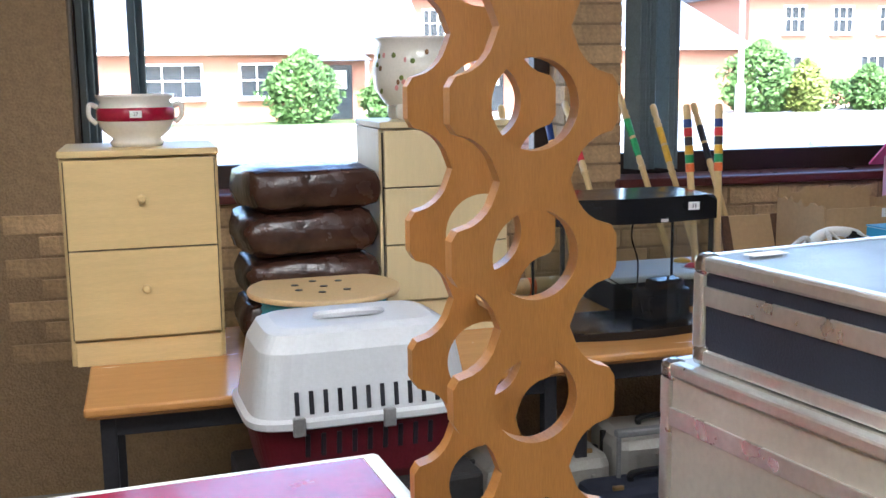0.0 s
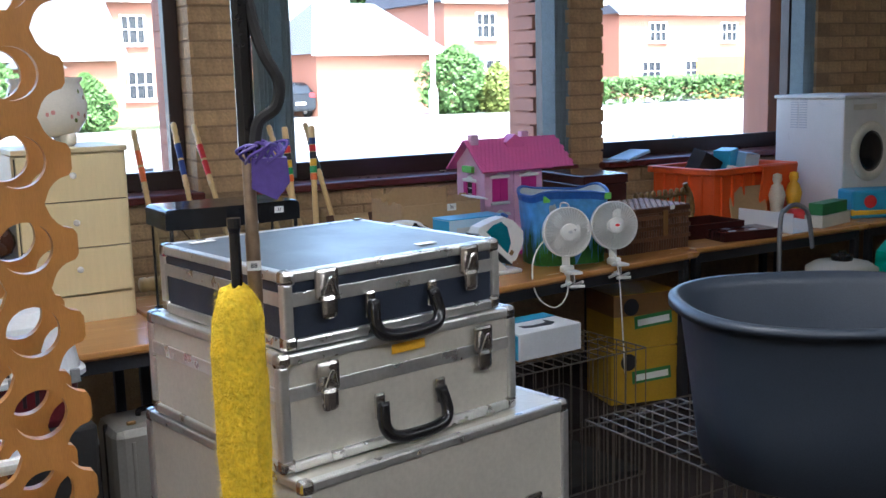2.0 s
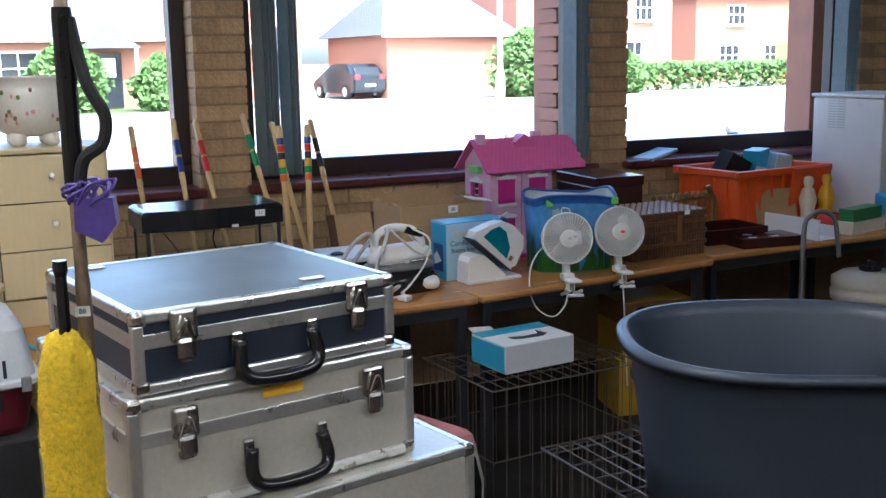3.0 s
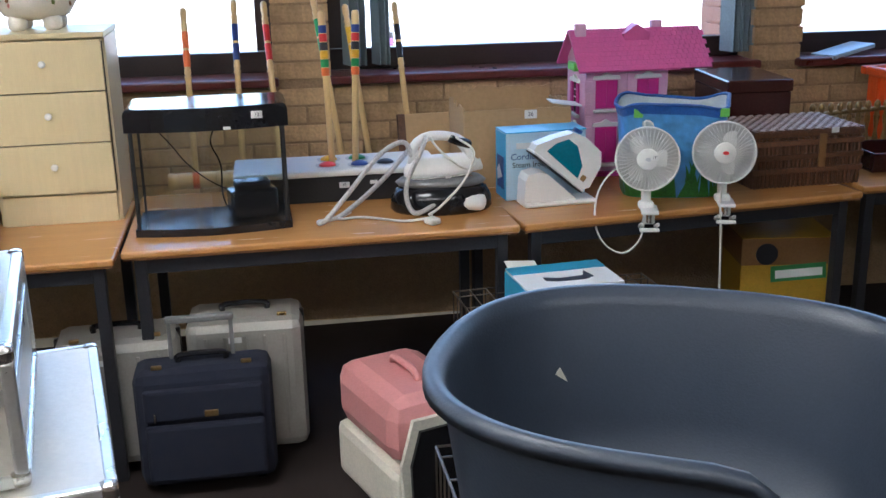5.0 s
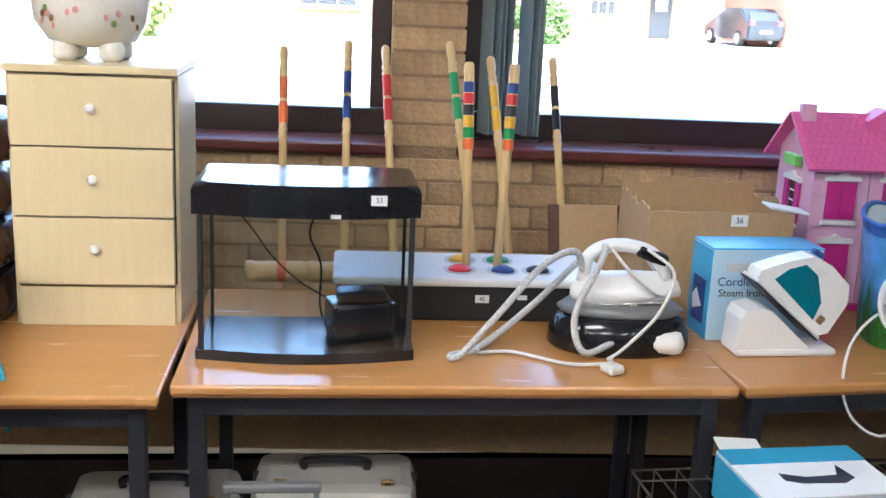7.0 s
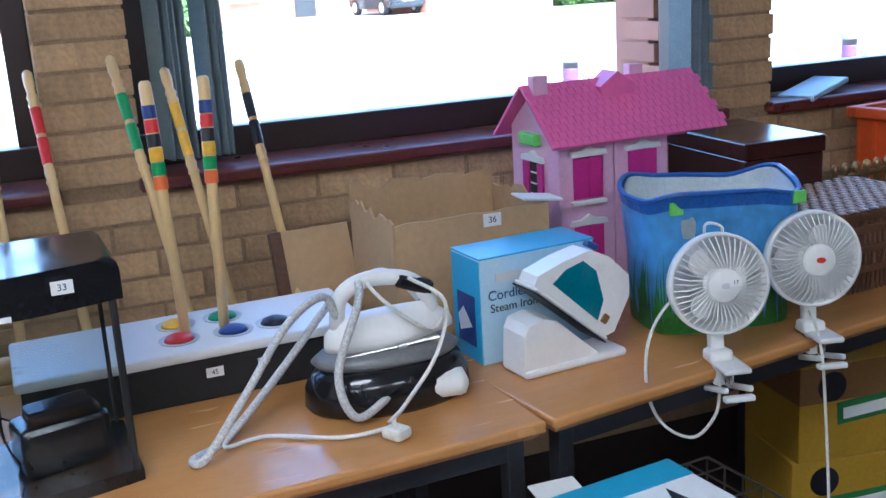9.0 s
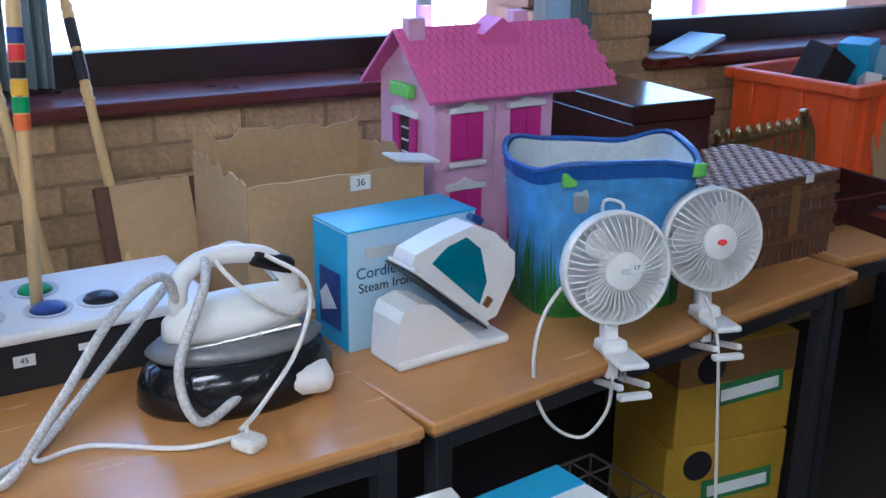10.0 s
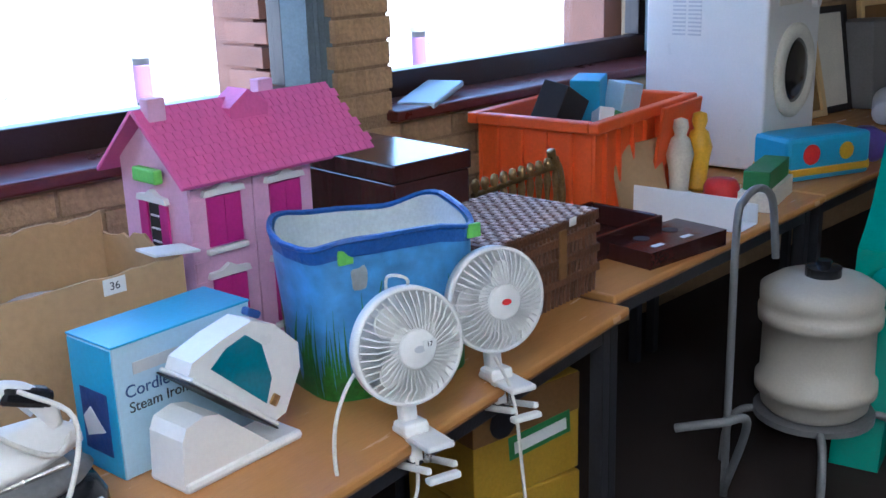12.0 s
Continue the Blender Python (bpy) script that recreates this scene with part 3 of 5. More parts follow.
part("steam_hose", tube([(-0.09, 0, 0.17), (-0.12, -0.02, 0.23), (-0.2, -0.06, 0.2), (-0.3, -0.12, 0.1), (-0.38, -0.16, 0.02), (-0.4, -0.13, 0.008), (-0.33, -0.07, 0.01), (-0.2, 0.02, 0.09), (-0.1, 0.04, 0.19), (-0.05, 0.02, 0.24), (-0.06, -0.05, 0.22), (-0.12, -0.09, 0.1), (-0.1, -0.12, 0.02), (-0.02, -0.09, 0.04)], 0.008, 8), M["cable"], t, "grey woven steam hose", True)
part("power_cord", tube([(0.05, -0.02, 0.24), (0.1, -0.08, 0.2), (0.06, -0.13, 0.12), (-0.02, -0.17, 0.05), (-0.06, -0.19, 0.03)], 0.004, 7), M["whitecable"], t, smooth=True)
part("power_cord", tube([(0.13, 0, 0.16), (0.08, -0.05, 0.14), (0.0, -0.06, 0.2), (-0.03, 0, 0.245), (0.03, 0.05, 0.24), (0.08, 0.02, 0.18)], 0.004, 7), M["whitecable"], t, smooth=True)
part("power_cord", tube([(-0.05, -0.19, 0.02), (-0.14, -0.16, 0.006), (-0.26, -0.09, 0.006), (-0.34, -0.1, 0.006), (-0.3, -0.02, 0.006)], 0.004, 7), M["whitecable"], t, smooth=True)
part("plug", bx(box(0.04, 0.045, 0.022, -0.05, -0.2, 0.002, (0, 0, 30), 0.008), 0.006, 0.004, 0.014, -0.05, -0.19, 0.024), M["whitecable"], t)

for x, w in ((1.055, 0.2),):
    t = thing("leaning_tray", "brown framed board propped up on the table", "board", x, 0.79, T + 0.003, 0, group="leaning boards", rx=-20)
    part("board", box(w, 0.012, 0.23, 0, 0, 0), M["card"], t)
    [part("frame_side", box(0.03, 0.022, 0.23, k * w / 2, 0, 0), M["hamper"], t) for k in (-1, 1)]

# cordless iron and its box
t = thing("iron_carton", "blue and white cordless iron carton", "box", 1.23, 0.312, T, 2.4)
part("carton", box(0.28, 0.125, 0.228, 0.14, 0.0625, 0, None, 0.002), M["paleblue"], t)
part("lid", box(0.283, 0.128, 0.004, 0.14, 0.0625, 0.228, None, 0.001), M["cyan"], t)
part("side_print", box(0.002, 0.12, 0.223, -0.001, 0.0625, 0.002, None, 0), M["cyan"], t)
part("photo", box(0.0015, 0.075, 0.11, -0.0028, 0.0625, 0.035, None, 0), M["darkblue"], t, "dark product photograph")
part("photo_iron", prism([(-0.028, 0), (0.028, 0.006), (0.02, 0.04), (-0.01, 0.05)], 0.001), M["white"], t).matrix_local = pose(-0.0042, 0.062, 0.065, 0, 25, 90)
part("brand_bar", box(0.09, 0.0015, 0.02, 0.08, -0.0008, 0.175, None, 0), M["grey"], t)
text("title", "Cordless", 0.03, M["darkblue"], t, pose(0.07, -0.0012, 0.148, 90, 0, 0))
text("subtitle", "Steam Iron", 0.026, M["ink"], t, pose(0.078, -0.0012, 0.12, 90, 0, 0))
t = thing("cordless_iron", "white and teal cordless iron on its charging stand", "steam iron", 1.385, 0.245, T, 3)
sb = bmesh.new()
bx(sb, 0.25, 0.1, 0.018, 0, 0, 0, None, 0.008)
prism([(-0.125, 0.012), (-0.02, 0.012), (0.055, 0.02), (-0.045, 0.11), (-0.075, 0.118), (-0.11, 0.11), (-0.12, 0.09)], 0.085, sb)
part("stand", sb, M["white"], t, "white charging stand")
ir = part("iron_body", bx(prism([(-0.12, 0.0), (0.1, 0.0), (0.115, 0.02), (0.1, 0.1), (0.07, 0.135), (0.0, 0.14), (-0.05, 0.125), (-0.09, 0.075), (-0.125, 0.02)], 0.06), 0.22, 0.085, 0.008, -0.01, 0, -0.008, None, 0.003), M["white"], t)
ir.matrix_local = pose(0.005, 0, 0.11, 0, 40, 0)
part("water_window", prism([(-0.085, 0.025), (0.06, 0.018), (0.045, 0.06), (-0.01, 0.1), (-0.05, 0.1), (-0.075, 0.065)], 0.066), M["teal"], ir, "teal clear water tank")
part("sole_plate", box(0.22, 0.09, 0.004, -0.01, 0, -0.013), M["steel"], ir)
part("thumb_button", box(0.03, 0.02, 0.014, -0.03, 0, 0.135, (0, -10, 0), 0.004), M["darkblue"], ir)
part("rating_plate", box(0.016, 0.002, 0.02, 0.075, -0.0315, 0.02), M["goldbrass"], ir)

# shopping bag with grass print
t = thing("shopping_bag", "blue reusable shopping bag printed with grass", "bag", 1.815, 0.32, T, -14)
bm = bmesh.new()
rows = []
for j in range(11):
    z = 0.31 * j / 10
    ring = []
    for k in range(40):
        a = 2 * math.pi * k / 40
        sx = 0.165 + 0.02 * j / 10
        sy = 0.115 + 0.02 * j / 10
        c, s = math.cos(a), math.sin(a)
        q = 0.5
        x = sx * math.copysign(abs(c) ** q, c)
        y = sy * math.copysign(abs(s) ** q, s)
        n1 = noise.noise(Vector((x * 9, y * 9, z * 7))) * 0.018 * (0.3 + j / 10)
        ring.append(bm.verts.new((x + n1 * c, y + n1 * s, z + (0.012 * math.sin(3 * a + 1) * (j / 10) ** 2))))
    rows.append(ring)
for a, b in zip(rows, rows[1:]):
    for k in range(40):
        bm.faces.new((a[k], a[(k + 1) % 40], b[(k + 1) % 40], b[k]))
bm.faces.new(rows[0][::-1])
rim = [v.co.copy() for v in rows[-1]]
sideprofile = [[v.co.copy() for v in r] for r in rows]
part("bag_body", bm, M["bagblue"], t, smooth=True)
part("rim_band", tube(rim + rim[:1], 0.006, 6, None, False), M["bagrim"], t)
bm = bmesh.new()
for off, j0, j1 in ((1.012, 9, 10),):
    lo = [bm.verts.new((p.x * off, p.y * off, p.z)) for p in sideprofile[j0]]
    hi = [bm.verts.new((p.x * off, p.y * off, p.z)) for p in sideprofile[j1]]
    for k in range(40):
        bm.faces.new((lo[k], lo[(k + 1) % 40], hi[(k + 1) % 40], hi[k]))
part("rim_band", bm, M["bagrim"], t, "dark blue bag rim")
bm = bmesh.new()
ins = [bm.verts.new((p.x * 0.95, p.y * 0.95, p.z - 0.004)) for p in sideprofile[10]]
low = [bm.verts.new((p.x * 0.8, p.y * 0.8, 0.2 + 0.02 * noise.noise(p * 20))) for p in sideprofile[10]]
for k in range(40):
    bm.faces.new((ins[k], ins[(k + 1) % 40], low[(k + 1) % 40], low[k]))
bm.faces.new(low)
part("lining", bm, M["bagin"], t, "pale lining and contents", True)
for px, py in ((-0.13, 10), (0.15, 10)):
    part("handle_tab", box(0.03, 0.008, 0.028, px, -0.128 if px > 0 else -0.126, 0.275, None, 0.002), M["lime"], t)
bm = bmesh.new()
for k in range(230):
    i = rng.randrange(40)
    p0, p1 = sideprofile[0][i], sideprofile[0][(i + 1) % 40]
    f = rng.random()
    h = rng.uniform(0.07, 0.22) * rng.uniform(0.5, 1)
    skew = rng.uniform(-1.4, 1.4)
    for lev in range(4):
        z0, z1 = h * lev / 4, h * (lev + 1) / 4
        w0, w1 = 0.008 * (1 - lev / 4), 0.008 * (1 - (lev + 1) / 4) + 0.0003
        pts = []
        for z, w in ((z0, w0), (z1, w1)):
            j = min(9, int(z / 0.03))
            fr = z / 0.03 - j
            ii = (i + skew * z / 0.19 + f) % 40
            for sgn in (-1, 1):
                q2 = (ii + sgn * w / 0.028) % 40
                k0 = int(q2)
                u = q2 - k0
                A = sideprofile[j][k0].lerp(sideprofile[j][(k0 + 1) % 40], u)
                B = sideprofile[j + 1][k0].lerp(sideprofile[j + 1][(k0 + 1) % 40], u)
                c3 = A.lerp(B, fr)
                pts.append(bm.verts.new((c3.x * 1.015, c3.y * 1.015, c3.z + 0.001)))
        bm.faces.new((pts[0], pts[1], pts[3], pts[2]))
tagged(part("grass_print", bm, M["grassprint"], t, "dark green printed grass blades"), kind="stuff")

# clip fans


def clip_fan(x, y, z, rz, n):
    t = thing("clip_fan", "white clip-on desk fan clamped to the table edge", "fan", x, y, z, rz, group="clip fans", rx=-8)
    R = 0.098
    part("rim", lathe([(R - 0.004, -0.012), (R + 0.004, -0.012), (R + 0.004, 0.012), (R - 0.004, 0.012), (R - 0.004, -0.012)], 48, None, 0, 0, 0, 1, "y"), M["white"], t, smooth=True)
    for k in range(44):
        a = 2 * math.pi * k / 44
        c, s = math.cos(a), math.sin(a)
        c2, s2 = math.cos(a + 0.2), math.sin(a + 0.2)
        part("grille_rib", tube([(c * 0.032, -0.034, s * 0.032), (c2 * 0.07, -0.03, s2 * 0.07), (c2 * R, -0.008, s2 * R)], 0.0016, 4, None, False), M["white"], t)
    for k in range(22):
        a = 2 * math.pi * k / 22
        part("back_rib", tube([(math.cos(a) * 0.03, 0.05, math.sin(a) * 0.03), (math.cos(a) * 0.07, 0.045, math.sin(a) * 0.07), (math.cos(a) * R, 0.008, math.sin(a) * R)], 0.0016, 4, None, False), M["white"], t)
    part("badge", lathe([(0.034, 0.03), (0.034, 0.036), (0.03, 0.039), (0, 0.04)], 28, None, 0, 0, 0, 1, "y"), M["white"], t, smooth=True)
    part("badge_mark", lathe([(0.01, 0.0395), (0.01, 0.0412), (0, 0.0412)], 20, None, 0.002, 0, 0, 0.6, "y"), M["red" if n else "grey"], t)
    for k in range(3):
        a = 2.1 * k + n
        bl = part("blade", lathe([(0.036, -0.002), (0.036, 0.002), (0, 0.003)], 20, None, 0, 0, 0, 0.75, "y"), M["white"], t)
        bl.matrix_local = pose(0.05 * math.cos(a), 0.01, 0.05 * math.sin(a), 0, 0, 22)
    part("motor", lathe([(0.03, -0.075), (0.036, -0.06), (0.036, -0.02), (0.02, -0.005), (0, -0.005)], 24, None, 0, 0, 0, 1, "y"), M["white"], t, smooth=True)
    part("neck", bx(box(0.03, 0.03, 0.09, 0, 0.03, -0.155, None, 0.008), 0.05, 0.05, 0.025, 0, 0.02, -0.16, None, 0.008), M["white"], t)
    part("clamp_jaw", box(0.055, 0.13, 0.012, 0.01, 0.0, -0.168, (4, 0, 0), 0.005), M["white"], t)
    lowj = bmesh.new()
    bx(lowj, 0.012, 0.12, 0.012, -0.016, -0.005, -0.218, (-10, 0, 0), 0.004)
    bx(lowj, 0.012, 0.12, 0.012, 0.034, -0.005, -0.218, (-10, 0, 0), 0.004)
    bx(lowj, 0.062, 0.02, 0.012, 0.009, -0.062, -0.225, None, 0.004)
    bx(lowj, 0.04, 0.02, 0.045, 0.009, 0.02, -0.21, None, 0.004)
    part("clamp_jaw", lowj, M["white"], t)
    part("spring", lathe([(0.008, 0), (0.008, 0.04)], 12, None, 0.009, -0.01, -0.205), M["chrome"], t)
    return t


f1 = clip_fan(1.625, 0.05, 0.895, -18, 0)
price_tag(f1, 0.02, -0.0415, 0.006, "17", 0.024, 0.016)
part("cord", tube([(0, 0.06, 0.06), (-0.01, 0.03, 0.115), (0.012, 0.0, 0.112), (0.02, 0.03, 0.08)], 0.003, 6), M["whitecable"], f1)
part("cord", tube([(0, 0.06, -0.02), (-0.09, 0.02, -0.03), (-0.15, -0.01, -0.1), (-0.16, -0.02, -0.2), (-0.13, -0.02, -0.27), (-0.07, -0.02, -0.3), (-0.02, -0.01, -0.26), (-0.005, 0, -0.2)], 0.0035, 6), M["whitecable"], f1, smooth=True)
f2 = clip_fan(1.9, 0.085, 0.893, -20, 1)
part("cord", tube([(0, 0.04, -0.1), (-0.01, -0.05, -0.17), (-0.005, -0.055, -0.3), (0.0, -0.05, -0.62)], 0.0035, 6), M["whitecable"], f2, smooth=True)

# open cardboard box
t = thing("cardboard_box", "open brown cardboard box with torn flaps", "box", 1.325, 0.665, T, 0)
w, d, h = 0.385, 0.28, 0.285


def torn(L, hh, seed, amp=0.012):
    r = random.Random(seed)
    top = [(-L / 2 + L * k / 14, hh + r.uniform(-amp, amp)) for k in range(15)]
    return [(-L / 2, 0)] + [(L / 2, 0)] + top[::-1]


for nm, L, x, y, rz, sd, hh in (("front", w, 0, -d / 2, 0, 1, h - 0.01), ("back", w, 0, d / 2, 0, 2, h + 0.03), ("left", d - 0.01, -w / 2, 0, 90, 3, h), ("right", d - 0.01, w / 2, 0, 90, 4, h)):
    part("side_wall", prism(torn(L, hh, sd, 0.003 if nm == "front" else 0.014), 0.005), M["card"], t).matrix_local = pose(x, y, 0, 0, 0, rz)
part("bottom", box(w - 0.01, d - 0.01, 0.005, 0, 0, 0.001, None, 0), M["card"], t)
part("torn_flap", box(0.12, 0.05, 0.006, 0.17, -0.13, h, (8, 10, 12), 0.002), M["paper"], t, "torn pale card flap")
part("plate", lathe([(0.05, 0.2), (0.085, 0.212), (0.087, 0.216), (0.05, 0.205), (0, 0.204)], 36, None, 0, 0.0), M["ceramic"], t, smooth=True).matrix_local = pose(-0.02, 0.02, -0.015, 10, 0, 0)
price_tag(t, 0.045, -d / 2 - 0.003, 0.255, "36", 0.045, 0.03)

# dolls' house
t = thing("dolls_house", "pink toy house with shuttered windows and chimneys", "toy house", 1.595, 0.605, T, -1.5)
W, D, H, RG = 0.31, 0.24, 0.415, 0.515
gable = [(0, 0), (D, 0), (D, H), (D / 2, RG - 0.01), (0, H)]
for x in (0.006, W - 0.006):
    part("gable_wall", prism(gable, 0.012), M["palepink"], t).matrix_local = pose(x, 0, 0, 0, 0, 90)
part("front_door_panel", box(W / 2 - 0.003, 0.01, H, W / 4, 0.004, 0, None, 0.002), M["palepink"], t)
part("front_door_panel", box(W / 2 - 0.003, 0.01, H, 3 * W / 4, 0.004, 0, None, 0.002), M["palepink"], t)
part("back_wall", box(W - 0.02, 0.01, H, W / 2, D - 0.006, 0, None, 0), M["palepink"], t)
part("plinth", box(W + 0.05, D + 0.05, 0.016, W / 2, D / 2, -0.0005, None, 0.003), M["magenta"], t)
sl = math.hypot(D / 2 + 0.035, RG - H + 0.035)
ang = math.degrees(math.atan2(RG - H + 0.02, D / 2 + 0.02))
for sgn in (-1, 1):
    rp = part("roof_slope", bx(bmesh.new(), W + 0.07, sl, 0.009, 0, -sl / 2, 0, None, 0.002), M["pink"], t, "bright pink tiled roof")
    rp.matrix_local = pose(W / 2, D / 2, RG, 0, 0, 0 if sgn < 0 else 180) @ pose(0, 0, 0, ang, 0, 0)
    for i in range(9):
        for j in range(24):
            part("shingle", box(0.019, sl / 9 * 0.93, 0.0035, -W / 2 - 0.024 + j * 0.0207 + (0.01 if i % 2 else 0), -(i + 0.5) * sl / 9, 0.0075, (3, 0, 0), 0), M["pink"], rp) if sgn < 0 and i < 9 else None
part("chimney", box(0.04, 0.03, 0.1, 0.005, D / 2 - 0.02, RG - 0.07, None, 0.002), M["palepink"], t)
part("chimney", box(0.04, 0.03, 0.1, W - 0.0, D / 2 + 0.03, RG - 0.07, None, 0.002), M["palepink"], t)
part("dormer", prism([(-0.045, -0.03), (0.045, -0.03), (0.05, 0.0), (0, 0.035), (-0.05, 0.0)], 0.07), M["pink"], t).matrix_local = pose(W * 0.68, D / 2 - 0.02, RG - 0.01)


def toy_window(px, pz, w=0.085, hh=0.1, m0=None):
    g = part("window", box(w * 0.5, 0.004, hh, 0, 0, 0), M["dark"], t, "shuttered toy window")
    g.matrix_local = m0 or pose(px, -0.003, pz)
    for s in (-1, 1):
        part("shutter", box(w * (0.47 if m0 is None else 0.32), 0.006, hh, s * (w * 0.24 if m0 is None else w * 0.42), -0.004, 0, None, 0.001), M["magenta"], g)
    part("sill", box(w * 1.15, 0.014, 0.012, 0, -0.006, -0.016, None, 0.003), M["white"], g)
    part("pediment", prism([(-w * 0.6, 0), (w * 0.6, 0), (w * 0.55, 0.012), (w * 0.25, 0.014), (0, 0.026), (-w * 0.25, 0.014), (-w * 0.55, 0.012)], 0.012), M["white"], g).matrix_local = pose(0, -0.005, hh + 0.004)
    if m0:
        for q in range(3):
            part("glazing_bar", box(w * 0.36, 0.004, 0.004, 0, -0.003, hh * (0.25 + 0.25 * q)), M["white"], g)


for px in (W * 0.25, W * 0.75):
    toy_window(px, 0.25)
    toy_window(px, 0.05, hh=0.13)
left = lambda z: pose(-0.001, D / 2, z, 0, 0, -90)
toy_window(0, 0, 0.09, 0.11, left(0.22))
toy_window(0, 0, 0.09, 0.12, left(0.04))
part("window_box", box(0.02, 0.085, 0.03, -0.012, D / 2, 0.375, None, 0.004), M["lime"], t, "lime green flower box")
for i in range(9):
    for xx in (0.012,):
        part("quoin", box(0.03 if i % 2 else 0.02, 0.004, 0.036, xx, -0.002, 0.018 + i * 0.042, None, 0.001), M["white"] if False else M["palepink"], t)

# glossy box and wicker hamper
t = thing("wooden_chest", "glossy dark mahogany box", "box", 2.265, 0.745, T, -5)
part("body", box(0.24, 0.38, 0.285, 0, 0, 0, None, 0.004), M["mahog"], t)
part("lid", box(0.25, 0.39, 0.045, 0, 0, 0.286, None, 0.005), M["mahog"], t)
t = thing("wicker_hamper", "dark brown wicker hamper with checked woven lid", "hamper", 2.285, 0.40, T, 1)
t.scale = (0.92, 0.97, 0.97)
part("basket_core", box(0.43, 0.3, 0.175, 0, 0, 0, None, 0.004), M["hamper"], t)
part("lid_core", box(0.45, 0.32, 0.022, 0, 0, 0.18, None, 0.004), M["hamper"], t)
for i in range(24):
    part("lid_strand", box(0.016, 0.318, 0.006, -0.215 + i * 0.0187, 0, 0.2 + 0.0015 * (i % 2), None, 0.001), M["hamper"], t)
for i in range(15):
    for j in range(23):
        if (i + j) % 2:
            part("weave", box(0.0165, 0.014, 0.004, -0.206 + j * 0.0187, -0.148 + i * 0.0212, 0.206, None, 0), M["hamperlight"], t)
for i in range(26):
    part("stake", tube([(-0.21 + i * 0.0168, -0.153, 0), (-0.21 + i * 0.0168, -0.158, 0.09), (-0.21 + i * 0.0168, -0.153, 0.18)], 0.0055, 5, None, False), M["hamper"], t)
for i in range(18):
    for s in (-1, 1):
        part("stake", tube([(s * 0.218, -0.145 + i * 0.017, 0), (s * 0.223, -0.145 + i * 0.017, 0.09), (s * 0.218, -0.145 + i * 0.017, 0.18)], 0.0055, 5, None, False), M["hamper"], t)
for z in (0.05, 0.1, 0.15):
    part("cane_band", bx(box(0.45, 0.012, 0.02, 0, -0.158, z, None, 0.003), 0.012, 0.32, 0.02, 0.222, 0, z, None, 0.003), M["hamper"], t)
part("strap", box(0.03, 0.006, 0.12, 0.05, -0.167, 0.07, None, 0.002), M["brownbox"], t)
price_tag(t, 0.1, -0.162, 0.2, "", 0.03, 0.02)

# brass fender
t = thing("brass_fender", "ornate aged brass fender rail with finials", "fender", 2.69, 0.65, T + 0.0, -2)
part("base_rail", box(0.36, 0.05, 0.02, 0, 0, 0.0), M["goldbrass"], t)
part("top_rail", tube([(-0.18, 0, 0.17), (0.18, 0, 0.19)], 0.009), M["goldbrass"], t)
for i in range(10):
    x = -0.17 + i * 0.038
    part("baluster", lathe([(0.008, 0.02), (0.012, 0.06), (0.006, 0.1), (0.012, 0.15), (0.007, 0.175), (0.013, 0.195), (0.009, 0.21), (0, 0.215)], 10, None, x, 0, 0.0 + 0.02 * (x + 0.18)), M["goldbrass"], t, smooth=True)
part("end_scroll", tube([(0.18, 0, 0.02), (0.2, 0, 0.1), (0.185, 0, 0.18), (0.16, 0, 0.21), (0.15, 0, 0.24)], 0.013), M["goldbrass"], t, smooth=True)

# orange crate with goods
t = thing("plastic_crate", "orange plastic crate full of boxed goods", "crate", 3.31, 0.845, T, 5)
L, Dp, Hc = 0.64, 0.42, 0.3
for s in (-1, 1):
    part("long_wall", box(L, 0.012, Hc - 0.01, 0, s * (Dp / 2 - 0.006), 0.005, None, 0.003), M["orange"], t)
    part("end_wall", box(0.012, Dp - 0.026, Hc - 0.01, s * (L / 2 - 0.006), 0, 0.005, None, 0.003), M["orange"], t)
    part("rim", box(L + 0.05, 0.035, 0.035, 0, s * (Dp / 2 + 0.006), Hc - 0.036, None, 0.006), M["orange"], t)
    part("rim", box(0.035, Dp - 0.025, 0.035, s * (L / 2 + 0.006), 0, Hc - 0.036, None, 0.006), M["orange"], t)
    for i in range(7):
        part("rib", box(0.012, 0.02, Hc - 0.05, -L / 2 + 0.05 + i * 0.087, s * (Dp / 2 + 0.004), 0.008, None, 0.003), M["orange"], t)
    for i in range(4):
        part("rib", box(0.02, 0.012, Hc - 0.05, s * (L / 2 + 0.004), -0.13 + i * 0.087, 0.008, None, 0.003), M["orange"], t)
part("bottom", box(L - 0.03, Dp - 0.03, 0.01, 0, 0, 0.0), M["orange"], t)
part("flap_lid", box(0.29, 0.012, 0.2, 0.14, -Dp / 2 - 0.035, Hc - 0.2, (8, 0, 0), 0.004), M["orange"], t)
